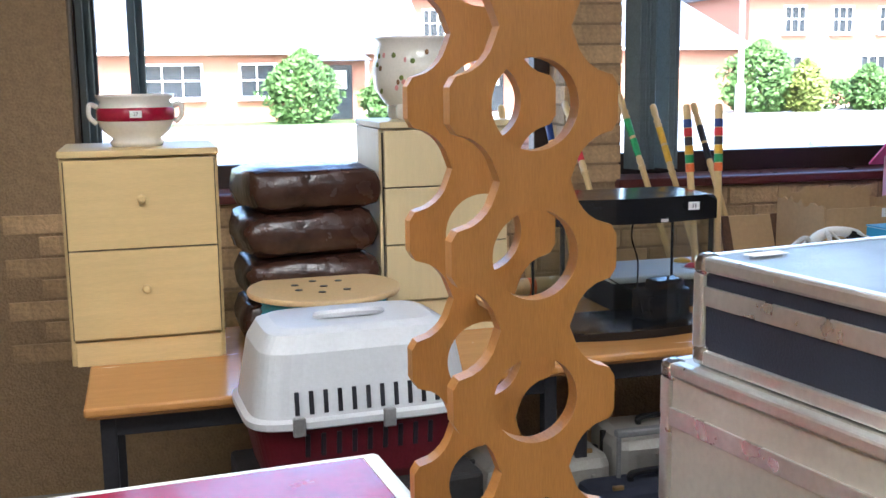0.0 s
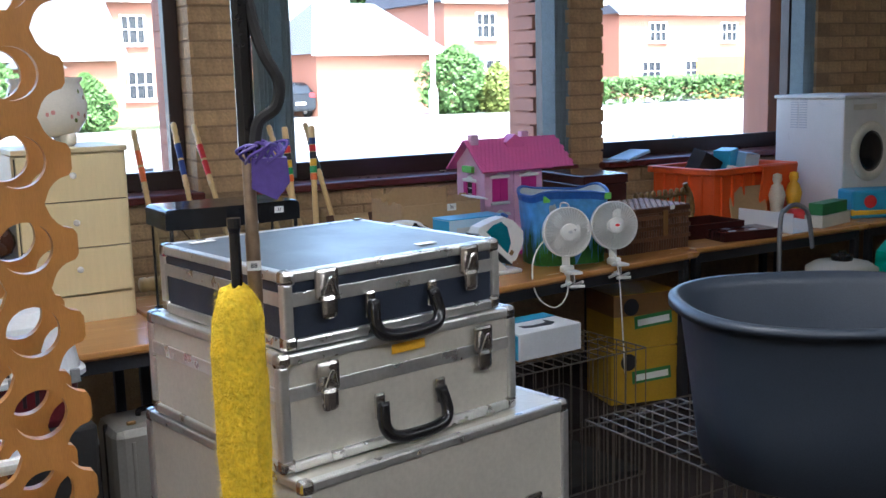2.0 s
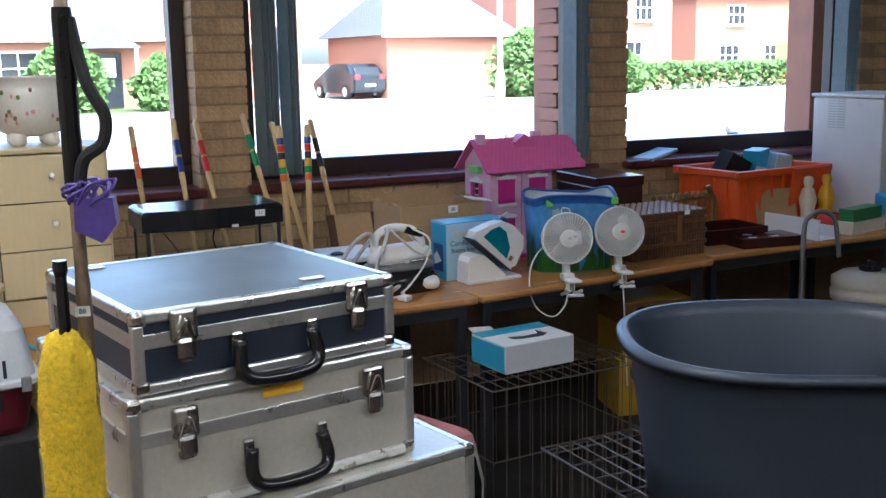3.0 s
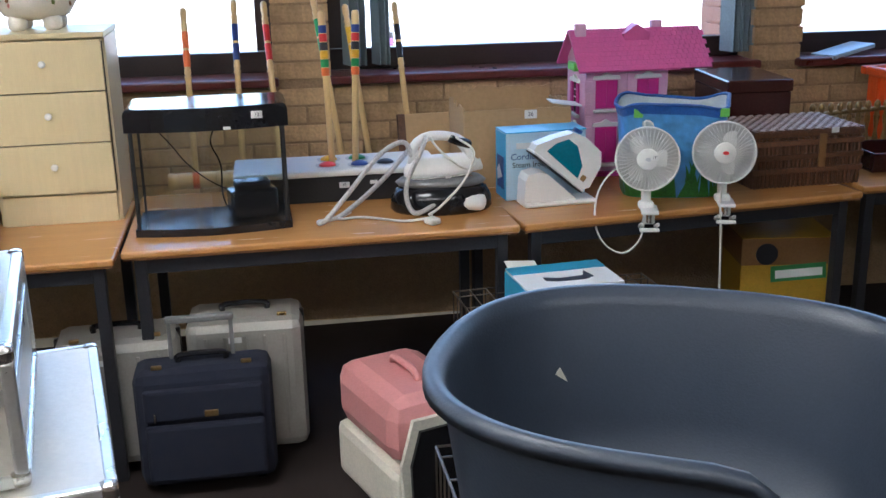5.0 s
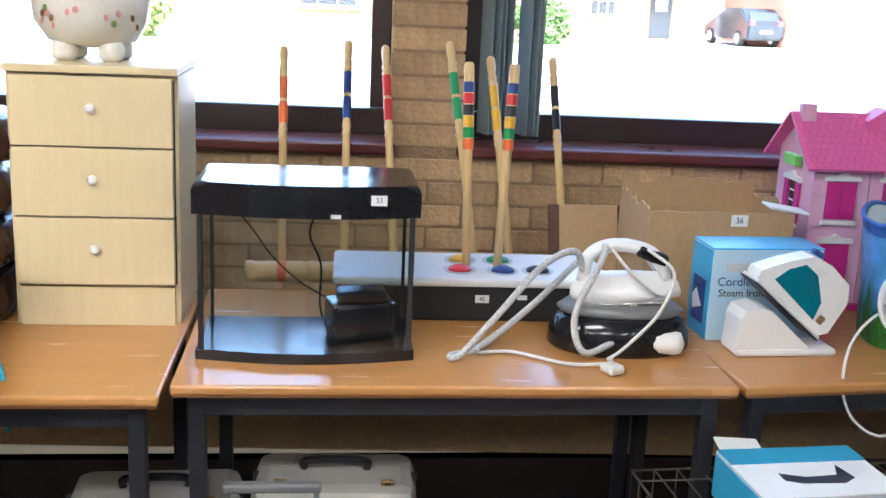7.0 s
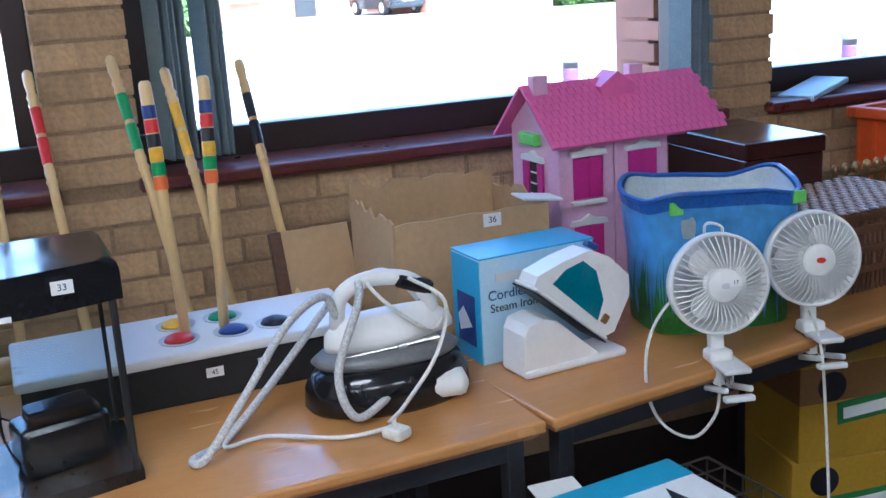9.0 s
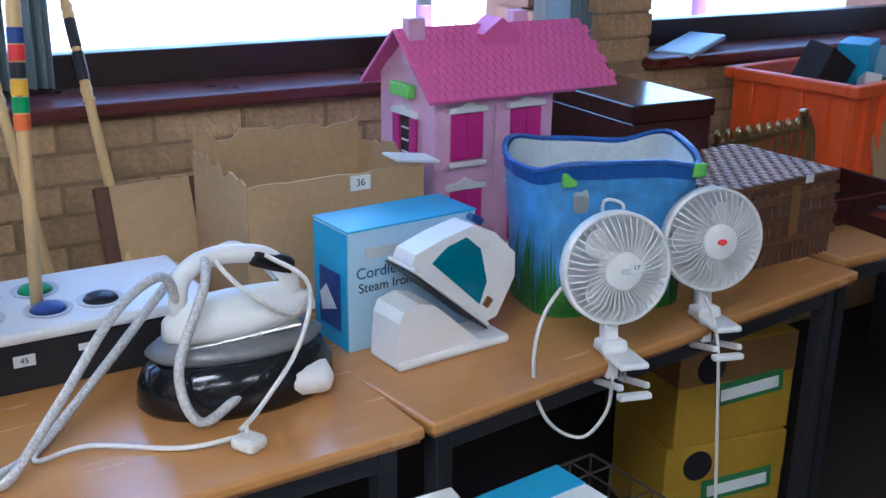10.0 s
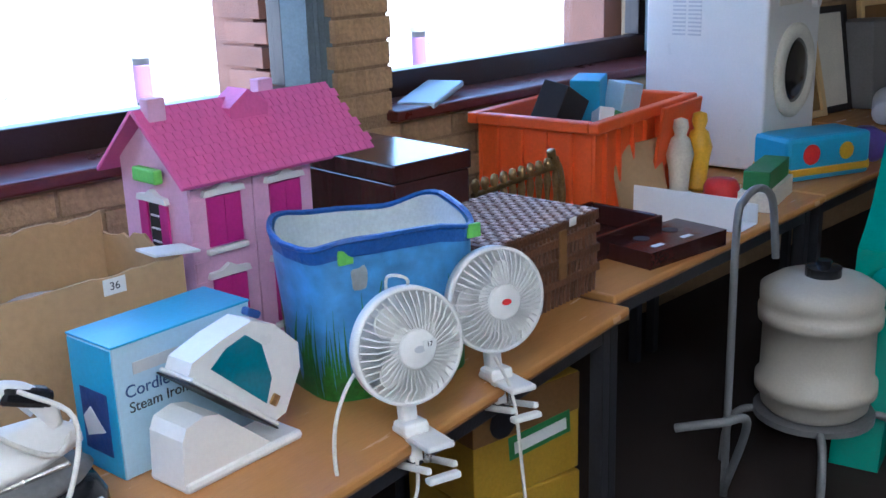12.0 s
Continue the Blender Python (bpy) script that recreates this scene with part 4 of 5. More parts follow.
for nm, mt, sx, sy, sz, x, y, rot, lab in (("black_carton", "blackmatte", 0.17, 0.09, 0.13, -0.16, 0.02, (12, 24, 10), "black printed carton"), ("blue_carton", "cyan", 0.11, 0.1, 0.14, 0.06, 0.03, (0, -6, 20), "blue and white carton"), ("white_carton", "paleblue", 0.09, 0.08, 0.12, 0.12, -0.05, (5, 8, -10), "pale printed carton"), ("glass_jar", "ceramic", 0.06, 0.06, 0.1, 0.21, 0.0, (0, 10, 0), "pale jar"), ("filler_carton", "brownbox", 0.5, 0.3, 0.2, 0, 0, (0, 0, 0), "packed carton inside the crate"), ("green_packet", "greenbox", 0.12, 0.06, 0.04, 0.02, -0.1, (20, 10, 30), "green packet"), ("white_packet", "paper", 0.1, 0.05, 0.05, -0.03, -0.08, (10, 20, 50), "white packet"), ("grey_packet", "grey", 0.12, 0.09, 0.05, -0.02, 0.12, (10, -20, 15), "grey packet")):
    z = T + (0.0105 if nm == "filler_carton" else 0.235)
    solo(nm, box(sx, sy, sz, 0, 0, 0, rot, 0.004), M[mt], lab + " in the orange crate" if "inside" not in lab else lab, "box", 3.31 + x, 0.845 + y, z)
solo("tray_lid", box(0.26, 0.13, 0.02, 0, 0, 0, (0, -8, 20), 0.006), M["paleblue"], "pale plastic tray lying on the window sill", "tray", 2.95, 1.2, 1.056)

# tumble dryer
t = thing("tumble_dryer", "small white tumble dryer with round door", "tumble dryer", 4.06, 0.72, T, 2)
part("cabinet", box(0.45, 0.46, 0.62, 0, 0, 0.012, None, 0.008), M["white"], t)
part("top", box(0.47, 0.48, 0.02, 0, 0, 0.633, None, 0.006), M["white"], t)
for i in range(4):
    for j in range(2):
        part("foot", lathe([(0.02, 0), (0.02, 0.014)], 12, None, (-0.19, 0.19)[i % 2], (-0.2, 0.2)[j]), M["black"], t) if i < 2 else None
part("door_ring", lathe([(0.165, 0), (0.165, 0.012), (0.15, 0.022), (0.118, 0.022), (0.112, 0.008)], 44, None, 0, -0.23, 0.34, 1, "y"), M["cream2"], t, smooth=True)
part("door_glass", lathe([(0.113, 0), (0.113, 0.01), (0.09, 0.016), (0, 0.02)], 40, None, 0, -0.23, 0.34, 1, "y"), M["black"], t, "dark door window", True)
part("control_knob", lathe([(0.025, 0), (0.022, 0.02), (0, 0.02)], 20, None, 0.16, -0.23, 0.57, 1, "y"), M["white"], t)
part("control_strip", box(0.2, 0.003, 0.03, -0.05, -0.232, 0.57), M["cream2"], t)
for i in range(12):
    for j in range(2):
        part("vent_slot", box(0.003, 0.05, 0.006, -0.2255, 0.1 - j * 0.06, 0.47 + i * 0.014, None, 0), M["grey"], t)

# small goods at the far tables
t = thing("dark_wooden_puzzle", "flat dark wooden board with round holes", "wooden board", 2.85, 0.285, T, -8)
part("board", prism([(-0.15, 0), (0.17, 0), (0.17, 0.045), (-0.15, 0.045)], 0.17), M["mahog"], t)
for x in (-0.06, 0.06):
    part("hole", lathe([(0.022, 0.045), (0.022, 0.0465), (0, 0.0465)], 18, None, x, 0.02), M["blackp"], t)
    price_tag(t, 0, 0, 0, "", 0.04, 0.016, pose(x - 0.02, -0.05, 0.0455))
t = thing("display_carton", "long white open carton tray", "box", 3.125, 0.37, T, -87)
part("front_panel", box(0.34, 0.004, 0.1, 0, 0, 0), M["paper"], t)
part("back_panel", box(0.34, 0.004, 0.06, 0, 0.12, 0), M["paper"], t)
part("tray_base", box(0.34, 0.116, 0.004, 0, 0.062, 0), M["paper"], t)
t = thing("brown_tray", "shallow dark wooden serving tray", "tray", 2.79, 0.48, T, -4)
part("base", box(0.34, 0.24, 0.012, 0, 0, 0), M["mahog"], t)
for s in (-1, 1):
    part("side", box(0.34, 0.012, 0.06, 0, s * 0.12, 0.012), M["mahog"], t)
    part("end", box(0.012, 0.22, 0.06, s * 0.164, 0, 0.012), M["mahog"], t)
for i, (x, y, c) in enumerate(((3.42, 0.56, "cream2"), (3.56, 0.57, "yellowp"))):
    t = solo("figurine", lathe([(0.045, 0), (0.048, 0.01), (0.03, 0.02), (0.035, 0.09), (0.045, 0.14), (0.03, 0.19), (0.018, 0.2), (0.026, 0.225), (0.022, 0.25), (0, 0.258)], 20), M[c], "small painted ceramic figure", "figurine", x, y, T, 0, "figurines", smooth=True)
solo("red_tin", lathe([(0.05, 0), (0.055, 0.01), (0.055, 0.06), (0.045, 0.08), (0, 0.085)], 24), M["red"], "small round red tin", "tin", 3.40, 0.40, T, smooth=True)
solo("green_carton", box(0.26, 0.08, 0.06, 0, 0, 0), M["greenbox"], "green and white long carton", "box", 3.52, 0.31, T + 0.061, 12)
solo("white_carton", box(0.3, 0.1, 0.06, 0, 0, 0), M["cream2"], "long plain white carton", "box", 3.52, 0.31, T, 12)
solo("card_sheet", box(0.25, 0.01, 0.2, 0, 0, 0, (-14, 0, 0)), M["card"], "brown card leaning on the crate", "card", 3.25, 0.58, T + 0.001, -4)
t = thing("nappy_pack", "blue and yellow printed pack", "carton", 3.97, 0.36, T, -25)
part("pack", box(0.36, 0.18, 0.15, 0, 0, 0, None, 0.015), M["cyan"], t)
part("yellow_band", box(0.364, 0.184, 0.04, 0, 0, 0.012, None, 0.012), M["yellowp"], t)
part("motif", lathe([(0.035, 0.0), (0.035, 0.003)], 20, None, -0.08, -0.09, 0.09, 1, "y"), M["red"], t)
part("motif", lathe([(0.03, 0.0), (0.03, 0.003)], 20, None, 0.07, -0.09, 0.09, 1, "y"), M["yellowp"], t)
solo("purple_bundle", lathe([(0.05, 0), (0.09, 0.03), (0.08, 0.09), (0.03, 0.12), (0, 0.12)], 18), M["purple"], "crumpled shiny purple bag", "bag", 4.3, 0.3, T, smooth=True)
for i in range(4):
    solo("roll", lathe([(0.045, -0.35), (0.05, -0.345), (0.05, 0.345), (0.045, 0.35)], 20, None, 0, 0, 0, 1, "x"), M["grey" if i % 2 else "white"], "long white wrapped roll", "roll", 5.05 + 0.1 * i, 0.3 + 0.105 * i, T + 0.05, 20, "wrapped rolls", smooth=True)
solo("grey_speaker", box(0.28, 0.25, 0.4, 0, 0, 0, (-4, 0, 0), 0.01), M["greysteel"], "grey boxy loudspeaker on the table", "loudspeaker", 5.5, 0.76, T + 0.0, -10)
for i, (c, x, a) in enumerate((("darkblue", 4.75, 18), ("goldbrass", 4.95, 14), ("cream2", 5.2, 10), ("brownbox", 5.8, 8))):
    t = thing("picture_frame", "framed picture leaning against the wall", "picture", x, 0.84 - 0.02 * i, T, -10, group="leaning pictures", rx=-a)
    part("frame", bx(bx(bx(box(0.36, 0.025, 0.03, 0, 0, 0), 0.36, 0.025, 0.03, 0, 0, 0.45), 0.03, 0.025, 0.42, -0.165, 0, 0.03), 0.03, 0.025, 0.42, 0.165, 0, 0.03), M["wood" if i % 2 else "blackmatte"], t)
    part("picture", box(0.3, 0.008, 0.42, 0, 0.004, 0.03), M[c], t)

# ---- things on the floor ----


def flight_case(x, y, z, rz, w, d, h, body, top, label, lidh, handle=True):
    t = thing("flight_case", label, "flight case", x, y, z, rz, group="stacked flight cases")
    part("shell", box(w - 0.012, d - 0.012, h - 0.012, 0, 0, 0.006, None, 0.003), body, t)
    part("top_panel", box(w - 0.03, d - 0.03, 0.004, 0, 0, h - 0.005, None, 0.001), top, t)
    ed = 0.018
    for zz in (0, h - ed):
        for s in (-1, 1):
            part("edge_trim", box(w - 2 * ed, ed, ed, 0, s * (d - ed) / 2, zz, None, 0.004), M["alu"], t)
            part("edge_trim", box(ed, d - 2 * ed, ed, s * (w - ed) / 2, 0, zz, None, 0.004), M["alu"], t)
    for s in (-1, 1):
        for q in (-1, 1):
            part("edge_trim", box(ed, ed, h - 2 * ed, s * (w - ed) / 2, q * (d - ed) / 2, ed, None, 0.004), M["alu"], t)
            for zz in (0, h):
                c = part("corner", box(0.026, 0.026, 0.026, s * (w / 2 - 0.012), q * (d / 2 - 0.012), zz - (0.002 if zz == 0 else 0.024), None, 0.008), M["chrome"], t)
    lz = h - lidh
    part("seam_trim", bx(bx(box(w - 0.03, 0.004, 0.022, 0, -d / 2 + 0.004, lz - 0.011, None, 0.001), 0.004, d - 0.03, 0.022, -w / 2 + 0.004, 0, lz - 0.011, None, 0.001), 0.004, d - 0.03, 0.022, w / 2 - 0.004, 0, lz - 0.011, None, 0.001), M["alu"], t)
    for s in (-1, 1):
        la = part("latch", bx(box(0.042, 0.008, 0.05, s * w * 0.33, -d / 2 - 0.004, lz - 0.006, None, 0.006), 0.03, 0.012, 0.038, s * w * 0.33, -d / 2 - 0.008, lz - 0.036, None, 0.008), M["chrome"], t)
        part("latch_hook", tube([(s * w * 0.33 - 0.01, -d / 2 - 0.014, lz + 0.005), (s * w * 0.33, -d / 2 - 0.018, lz + 0.03), (s * w * 0.33 + 0.01, -d / 2 - 0.014, lz + 0.005)], 0.003, 6), M["chrome"], la)
    if handle:
        hz = max(0.03, lz - 0.075)
        [part("handle_plate", box(0.02, 0.008, 0.045, s * 0.065, -d / 2 - 0.003, hz, None, 0.004), M["chrome"], t) for s in (-1, 1)]
        part("handle", tube([(-0.062, -d / 2 - 0.008, hz + 0.03), (-0.066, -d / 2 - 0.02, hz - 0.012), (-0.04, -d / 2 - 0.026, hz - 0.03), (0.04, -d / 2 - 0.026, hz - 0.03), (0.066, -d / 2 - 0.02, hz - 0.012), (0.062, -d / 2 - 0.008, hz + 0.03)], 0.011, 10), M["black"], t, "black plastic carry handle", True)
    return t


c1 = flight_case(-0.19, -1.6, 1.117, 9, 0.45, 0.43, 0.125, M["navy"], M["slate"], "navy flight case with aluminium edges", 0.045)
price_tag(c1, 0, 0, 0, "", 0.05, 0.018, pose(-0.16, 0.17, 0.126))
price_tag(c1, 0, 0, 0, "", 0.04, 0.018, pose(0.1, -0.16, 0.126))
c2 = flight_case(-0.185, -1.585, 0.924, 9, 0.5, 0.47, 0.191, M["alupanel"], M["alupanel"], "silver flight case in a stack", 0.065)
part("yellow_label", box(0.07, 0.001, 0.016, 0.0, -0.2362, 0.155, None, 0), M["yellowp"], c2)
flight_case(-0.135, -1.58, 0.0, 10, 0.6, 0.54, 0.922, M["alupanel"], M["alupanel"], "tall silver flight case on the floor", 0.2, False)

# wine rack
t = thing("wine_rack", "tall honey-coloured wooden wine rack with round holes", "wine rack")


def rack_board(n, pitch=0.135, w=0.158, th=0.02, hole=0.041, bite=0.043):
    """Cells with a round hole and quarter bites at the four corners."""
    bm = bmesh.new()
    N = 48
    for c in range(n):
        zc = (c + 0.5) * pitch
        inner, outer = [], []
        for k in range(N):
            a = 2 * math.pi * (k + 0.5) / N
            dx, dz = math.cos(a), math.sin(a)
            lim = min((w / 2) / max(abs(dx), 1e-6), (pitch / 2) / max(abs(dz), 1e-6))
            cx, cz = math.copysign(w / 2, dx), math.copysign(pitch / 2, dz)
            b = dx * cx + dz * cz
            disc = b * b - (cx * cx + cz * cz - bite * bite)
            if disc > 0:
                lim = min(lim, b - math.sqrt(disc))
            inner.append((dx * hole, zc + dz * hole))
            outer.append((dx * lim, zc + dz * lim))
        vi = [[bm.verts.new((x, y, z)) for x, z in inner] for y in (-th / 2, th / 2)]
        vo = [[bm.verts.new((x, y, z)) for x, z in outer] for y in (-th / 2, th / 2)]
        for k in range(N):
            q = (k + 1) % N
            bm.faces.new((vi[0][k], vi[0][q], vo[0][q], vo[0][k]))
            bm.faces.new((vi[1][q], vi[1][k], vo[1][k], vo[1][q]))
            bm.faces.new((vi[0][q], vi[0][k], vi[1][k], vi[1][q]))
            if abs(abs(outer[k][1] - zc) - pitch / 2) > 1e-4 or abs(abs(outer[q][1] - zc) - pitch / 2) > 1e-4:
                bm.faces.new((vo[0][k], vo[0][q], vo[1][q], vo[1][k]))
    return bm


part("front_board", rack_board(14), M["rack"], t)
part("back_board", rack_board(14), M["rack"], t).matrix_local = pose(0, 0.15, 0)
for i in range(0, 15, 3):
    z = min(max(i * 0.135, 0.012), 14 * 0.135 - 0.012)
    part("spacer", tube([(0.0, 0.008, z), (0.0, 0.142, z)], 0.01, 8), M["rackedge"], t)
t.matrix_world = pose(-0.70, -1.585, 0.0, 0, 0, 0)

# mop pole with duster
t = thing("duster_pole", "metal pole with yellow fleece duster and purple hanger", "duster", -0.45, -1.92, 0, -20)
part("pole", lathe([(0.007, 0.5016), (0.0065, 1.3), (0.0075, 1.31), (0.0075, 1.45), (0.0065, 1.46), (0.0065, 1.72), (0, 1.72)], 14), M["brass"], t, smooth=True)
bm = lathe([(0.0, 0.97), (0.012, 0.975), (0.022, 1.0), (0.025, 1.15), (0.028, 1.3), (0.026, 1.37), (0.016, 1.4), (0, 1.41)], 40, None, -0.02, -0.006)
bmesh.ops.subdivide_edges(bm, edges=bm.edges, cuts=1, use_grid_fill=True)
for v in bm.verts:
    v.co += noise.noise_vector(v.co * 150) * 0.004 + noise.noise_vector(v.co * 50) * 0.004
part("fleece", bm, M["yellow"], t, "fluffy yellow fleece duster", True)
bm = bmesh.new()
for k in range(7000):
    a, z = rng.uniform(0, 6.283), rng.uniform(0.98, 1.4)
    r = 0.026 * (1 if z < 1.36 else 0.75)
    p0 = Vector((-0.02 + r * math.cos(a), -0.006 + r * math.sin(a), z))
    d = Vector((math.cos(a), math.sin(a), rng.uniform(-1.2, 0.6))) * rng.uniform(0.003, 0.008)
    s = Vector((-math.sin(a), math.cos(a), 0)) * 0.0005
    v = [bm.verts.new(p0 + s), bm.verts.new(p0 - s), bm.verts.new(p0 + d)]
    bm.faces.new(v)
tagged(part("pile", bm, M["yellow"], t, "yellow fleece fibres"), kind="stuff")
part("duster_handle", lathe([(0.005, 1.4), (0.006, 1.405), (0.0055, 1.46), (0.007, 1.465), (0.007, 1.475), (0, 1.475)], 12, None, -0.018, -0.008), M["black"], t)
part("hanger_block", prism([(-0.018, 0), (0.006, -0.012), (0.02, 0.005), (0.018, 0.03), (-0.017, 0.03)], 0.02), M["purple"], t).matrix_local = pose(0.02, -0.014, 1.505)
for k in range(18):
    a = k * 0.7
    r = 0.014 + 0.005 * math.sin(k * 1.7)
    part("frill", tube([(0.014 + r * math.cos(a), -0.01 + r * math.sin(a), 1.53), (0.014 + r * 1.4 * math.cos(a + 0.7), -0.01 + r * 1.4 * math.sin(a + 0.7), 1.544 + 0.006 * math.sin(k)), (0.014 + r * math.cos(a + 1.6), -0.01 + r * math.sin(a + 1.6), 1.548)], 0.0017, 5), M["purple"], t)
part("webbing", tube([(0.006, -0.01, 1.54), (0.012, -0.01, 1.57), (0.03, -0.01, 1.585), (0.034, -0.01, 1.61), (0.022, -0.01, 1.635), (0.014, -0.005, 1.66), (0.006, 0, 1.7)], 0.006, 8), M["blackmatte"], t)
part("grip_sleeve", lathe([(0.009, 1.54), (0.0095, 1.545), (0.0095, 1.7), (0.009, 1.71)], 14), M["black"], t)
price_tag(t, 0.0, -0.0085, 1.425, "88", 0.014, 0.01)
for ob in t.children:
    ob.matrix_basis = Matrix.Translation((0, 0, -0.692)) @ Matrix.Scale(1.38, 4) @ ob.matrix_basis

# wire cages


def cage(x, y, rz, w, d, h, step=0.05):
    t = thing("wire_cage", "folding bronze wire dog cage", "cage", x, y, 0, rz, group="wire cages")
    def bar(a, b, r=0.0022):
        part("wire", tube([a, b], r, 5, None, False), M["wire"], t)
    for z in (0.004, h * 0.5, h):
        for p0, p1 in (((0, 0), (w, 0)), ((w, 0), (w, d)), ((w, d), (0, d)), ((0, d), (0, 0))):
            bar((*p0, z), (*p1, z), 0.003)
    n, m = int(w / step), int(d / step)
    for i in range(n + 1):
        xx = w * i / n
        bar((xx, 0, 0.004), (xx, 0, h)); bar((xx, 0, h), (xx, d, h))
        bar((xx, d, 0.004), (xx, d, h))
    for i in range(m + 1):
        yy = d * i / m
        bar((0, yy, 0.004), (0, yy, h)); bar((w, yy, 0.004), (w, yy, h))
        if i % 2 == 0:
            bar((0, yy, h), (w, yy, h))
    part("tray", box(w - 0.02, d - 0.02, 0.02, w / 2, d / 2, 0.006, None, 0.004), M["blackmatte"], t)


cage(1.02, -0.42, 3, 0.64, 0.48, 0.5)
cage(0.72, -1.98, 0, 0.8, 0.78, 0.62, 0.045)

t = thing("appliance_carton", "blue and white carton with pictured appliance", "box", 1.29, -0.165, 0.503, 4)
part("carton", box(0.3, 0.22, 0.1, 0, 0, 0, None, 0.003), M["grey"], t)
part("top_print", box(0.298, 0.218, 0.002, 0, 0, 0.1, None, 0), M["paper"], t)
part("blue_band", box(0.298, 0.07, 0.002, 0, 0.073, 0.102, None, 0), M["cyan"], t)
part("side_print", box(0.002, 0.21, 0.09, -0.151, 0, 0.005, None, 0), M["cyan"], t)
part("picture", prism([(-0.07, -0.02), (-0.02, 0), (0.05, -0.005), (0.07, -0.05), (0.08, 0.01), (0.05, 0.03), (-0.04, 0.025), (-0.07, 0.01)], 0.0015), M["blackp"], t).matrix_local = pose(0, -0.03, 0.1028, 90, 0, 0)
part("torn_flap", box(0.1, 0.05, 0.004, -0.09, 0.13, 0.1, (15, 5, 0)), M["paper"], t)

# plastic dog bed
t = thing("dog_bed", "dark blue-grey oval plastic dog bed", "dog bed", 0.99, -1.77, 0.625, -28)
t.scale = (1.17, 1.17, 1.03)
bm = bmesh.new()
N = 64
lev = [(0.8, 0.0, 0), (0.84, 0.02, 0), (0.9, 0.45, 0), (0.97, 0.93, 0), (1.0, 0.97, 0.006), (1.035, 0.985, 0.01), (1.05, 0.96, 0.01), (1.05, 1.0, 0.012), (1.02, 1.02, 0.012), (0.985, 1.02, 0.01), (0.95, 0.97, 0), (0.86, 0.45, 0), (0.79, 0.05, 0), (0.3, 0.04, 0)]
rings = []
for sc, hz, lift in lev:
    ring = []
    for k in range(N):
        a = 2 * math.pi * k / N
        c, s = math.cos(a), math.sin(a)
        q = 0.8
        X, Y = 0.3 * math.copysign(abs(c) ** q, c), 0.26 * math.copysign(abs(s) ** q, s)
        dip = 1 / (1 + math.exp(-(math.cos(a + 0.45) - 0.72) * 22))
        top = 0.36 - 0.13 * dip
        ring.append(bm.verts.new((X * sc, Y * sc, top * hz + lift)))
    rings.append(ring)
for a, b in zip(rings, rings[1:]):
    for k in range(N):
        bm.faces.new((a[k], a[(k + 1) % N], b[(k + 1) % N], b[k]))
bm.faces.new(rings[0][::-1])
bm.faces.new(rings[-1])
part("shell", bm, M["tub"], t, smooth=True)
part("sticker", prism([(0, -0.055), (0.028, 0), (0.004, 0.055), (-0.026, 0)], 0.002), M["cream2"], t, "pale diamond sticker").matrix_local = pose(-0.2, 0.188, 0.2, 8, 0, 24)

# blue and white pack on the floor side
t = thing("white_blue_pack", "white and blue plastic-wrapped pack", "pack", 1.95, -1.35, 0, 8)
part("pack", box(0.5, 0.4, 0.72, 0, 0, 0, None, 0.03), M["grey"], t)
part("blue_band", box(0.504, 0.404, 0.08, 0, 0, 0.55, None, 0.02), M["cyan"], t)
part("blue_band", box(0.48, 0.1, 0.004, 0, 0.12, 0.72, None, 0.001), M["cyan"], t)

# suitcases


def suitcase(x, y, rz, w, d, h, body, label, soft=False):
    t = thing("suitcase", label, "suitcase", x, y, 0, rz, group="suitcases")
    part("shell", box(w, d, h - 0.03, 0, 0, 0.03, None, 0.035), body, t, smooth=False)
    for i in range(5):
        part("rib", box(0.012, d + 0.006, h - 0.13, -w / 2 + w * (i + 1) / 6, 0, 0.08, None, 0.003), body, t) if not soft else None
    part("top_handle", tube([(-0.07, 0, h - 0.002), (-0.06, 0, h + 0.02), (0.06, 0, h + 0.02), (0.07, 0, h - 0.002)], 0.009), M["black"], t)
    for s in (-1, 1):
        part("wheel", lathe([(0.02, -0.012), (0.02, 0.012)], 14, None, s * (w / 2 - 0.05), 0, 0.02, 1, "x"), M["black"], t)
        part("catch", box(0.03, 0.012, 0.012, s * w * 0.32, -d / 2 + 0.03, h, None, 0.003), M["goldbrass"], t)
    if soft:
        part("front_pocket", box(w * 0.86, 0.03, h * 0.45, 0, -d / 2 - 0.01, 0.06, None, 0.012), body, t)
        part("front_pocket", box(w * 0.86, 0.024, h * 0.25, 0, -d / 2 - 0.008, 0.06 + h * 0.48, None, 0.01), body, t)
        part("badge", box(0.04, 0.004, 0.02, 0.02, -d / 2 - 0.025, h * 0.66), M["goldbrass"], t)
        part("zip_pull", box(0.008, 0.006, 0.03, -0.14, -d / 2 - 0.026, h * 0.64), M["chrome"], t)
        part("pull_handle", bx(bx(box(0.012, 0.01, 0.12, -0.09, 0.03, h - 0.01), 0.012, 0.01, 0.12, 0.09, 0.03, h - 0.01), 0.2, 0.025, 0.02, 0, 0.03, h + 0.11, None, 0.005), M["greysteel"], t)
    else:
        part("centre_trim", box(w + 0.006, 0.02, h - 0.06, 0, 0, 0.05, None, 0.004), M["blackmatte"], t)
    price_tag(t, -0.03, -d / 2 - 0.004, h - 0.06, "", 0.04, 0.018)


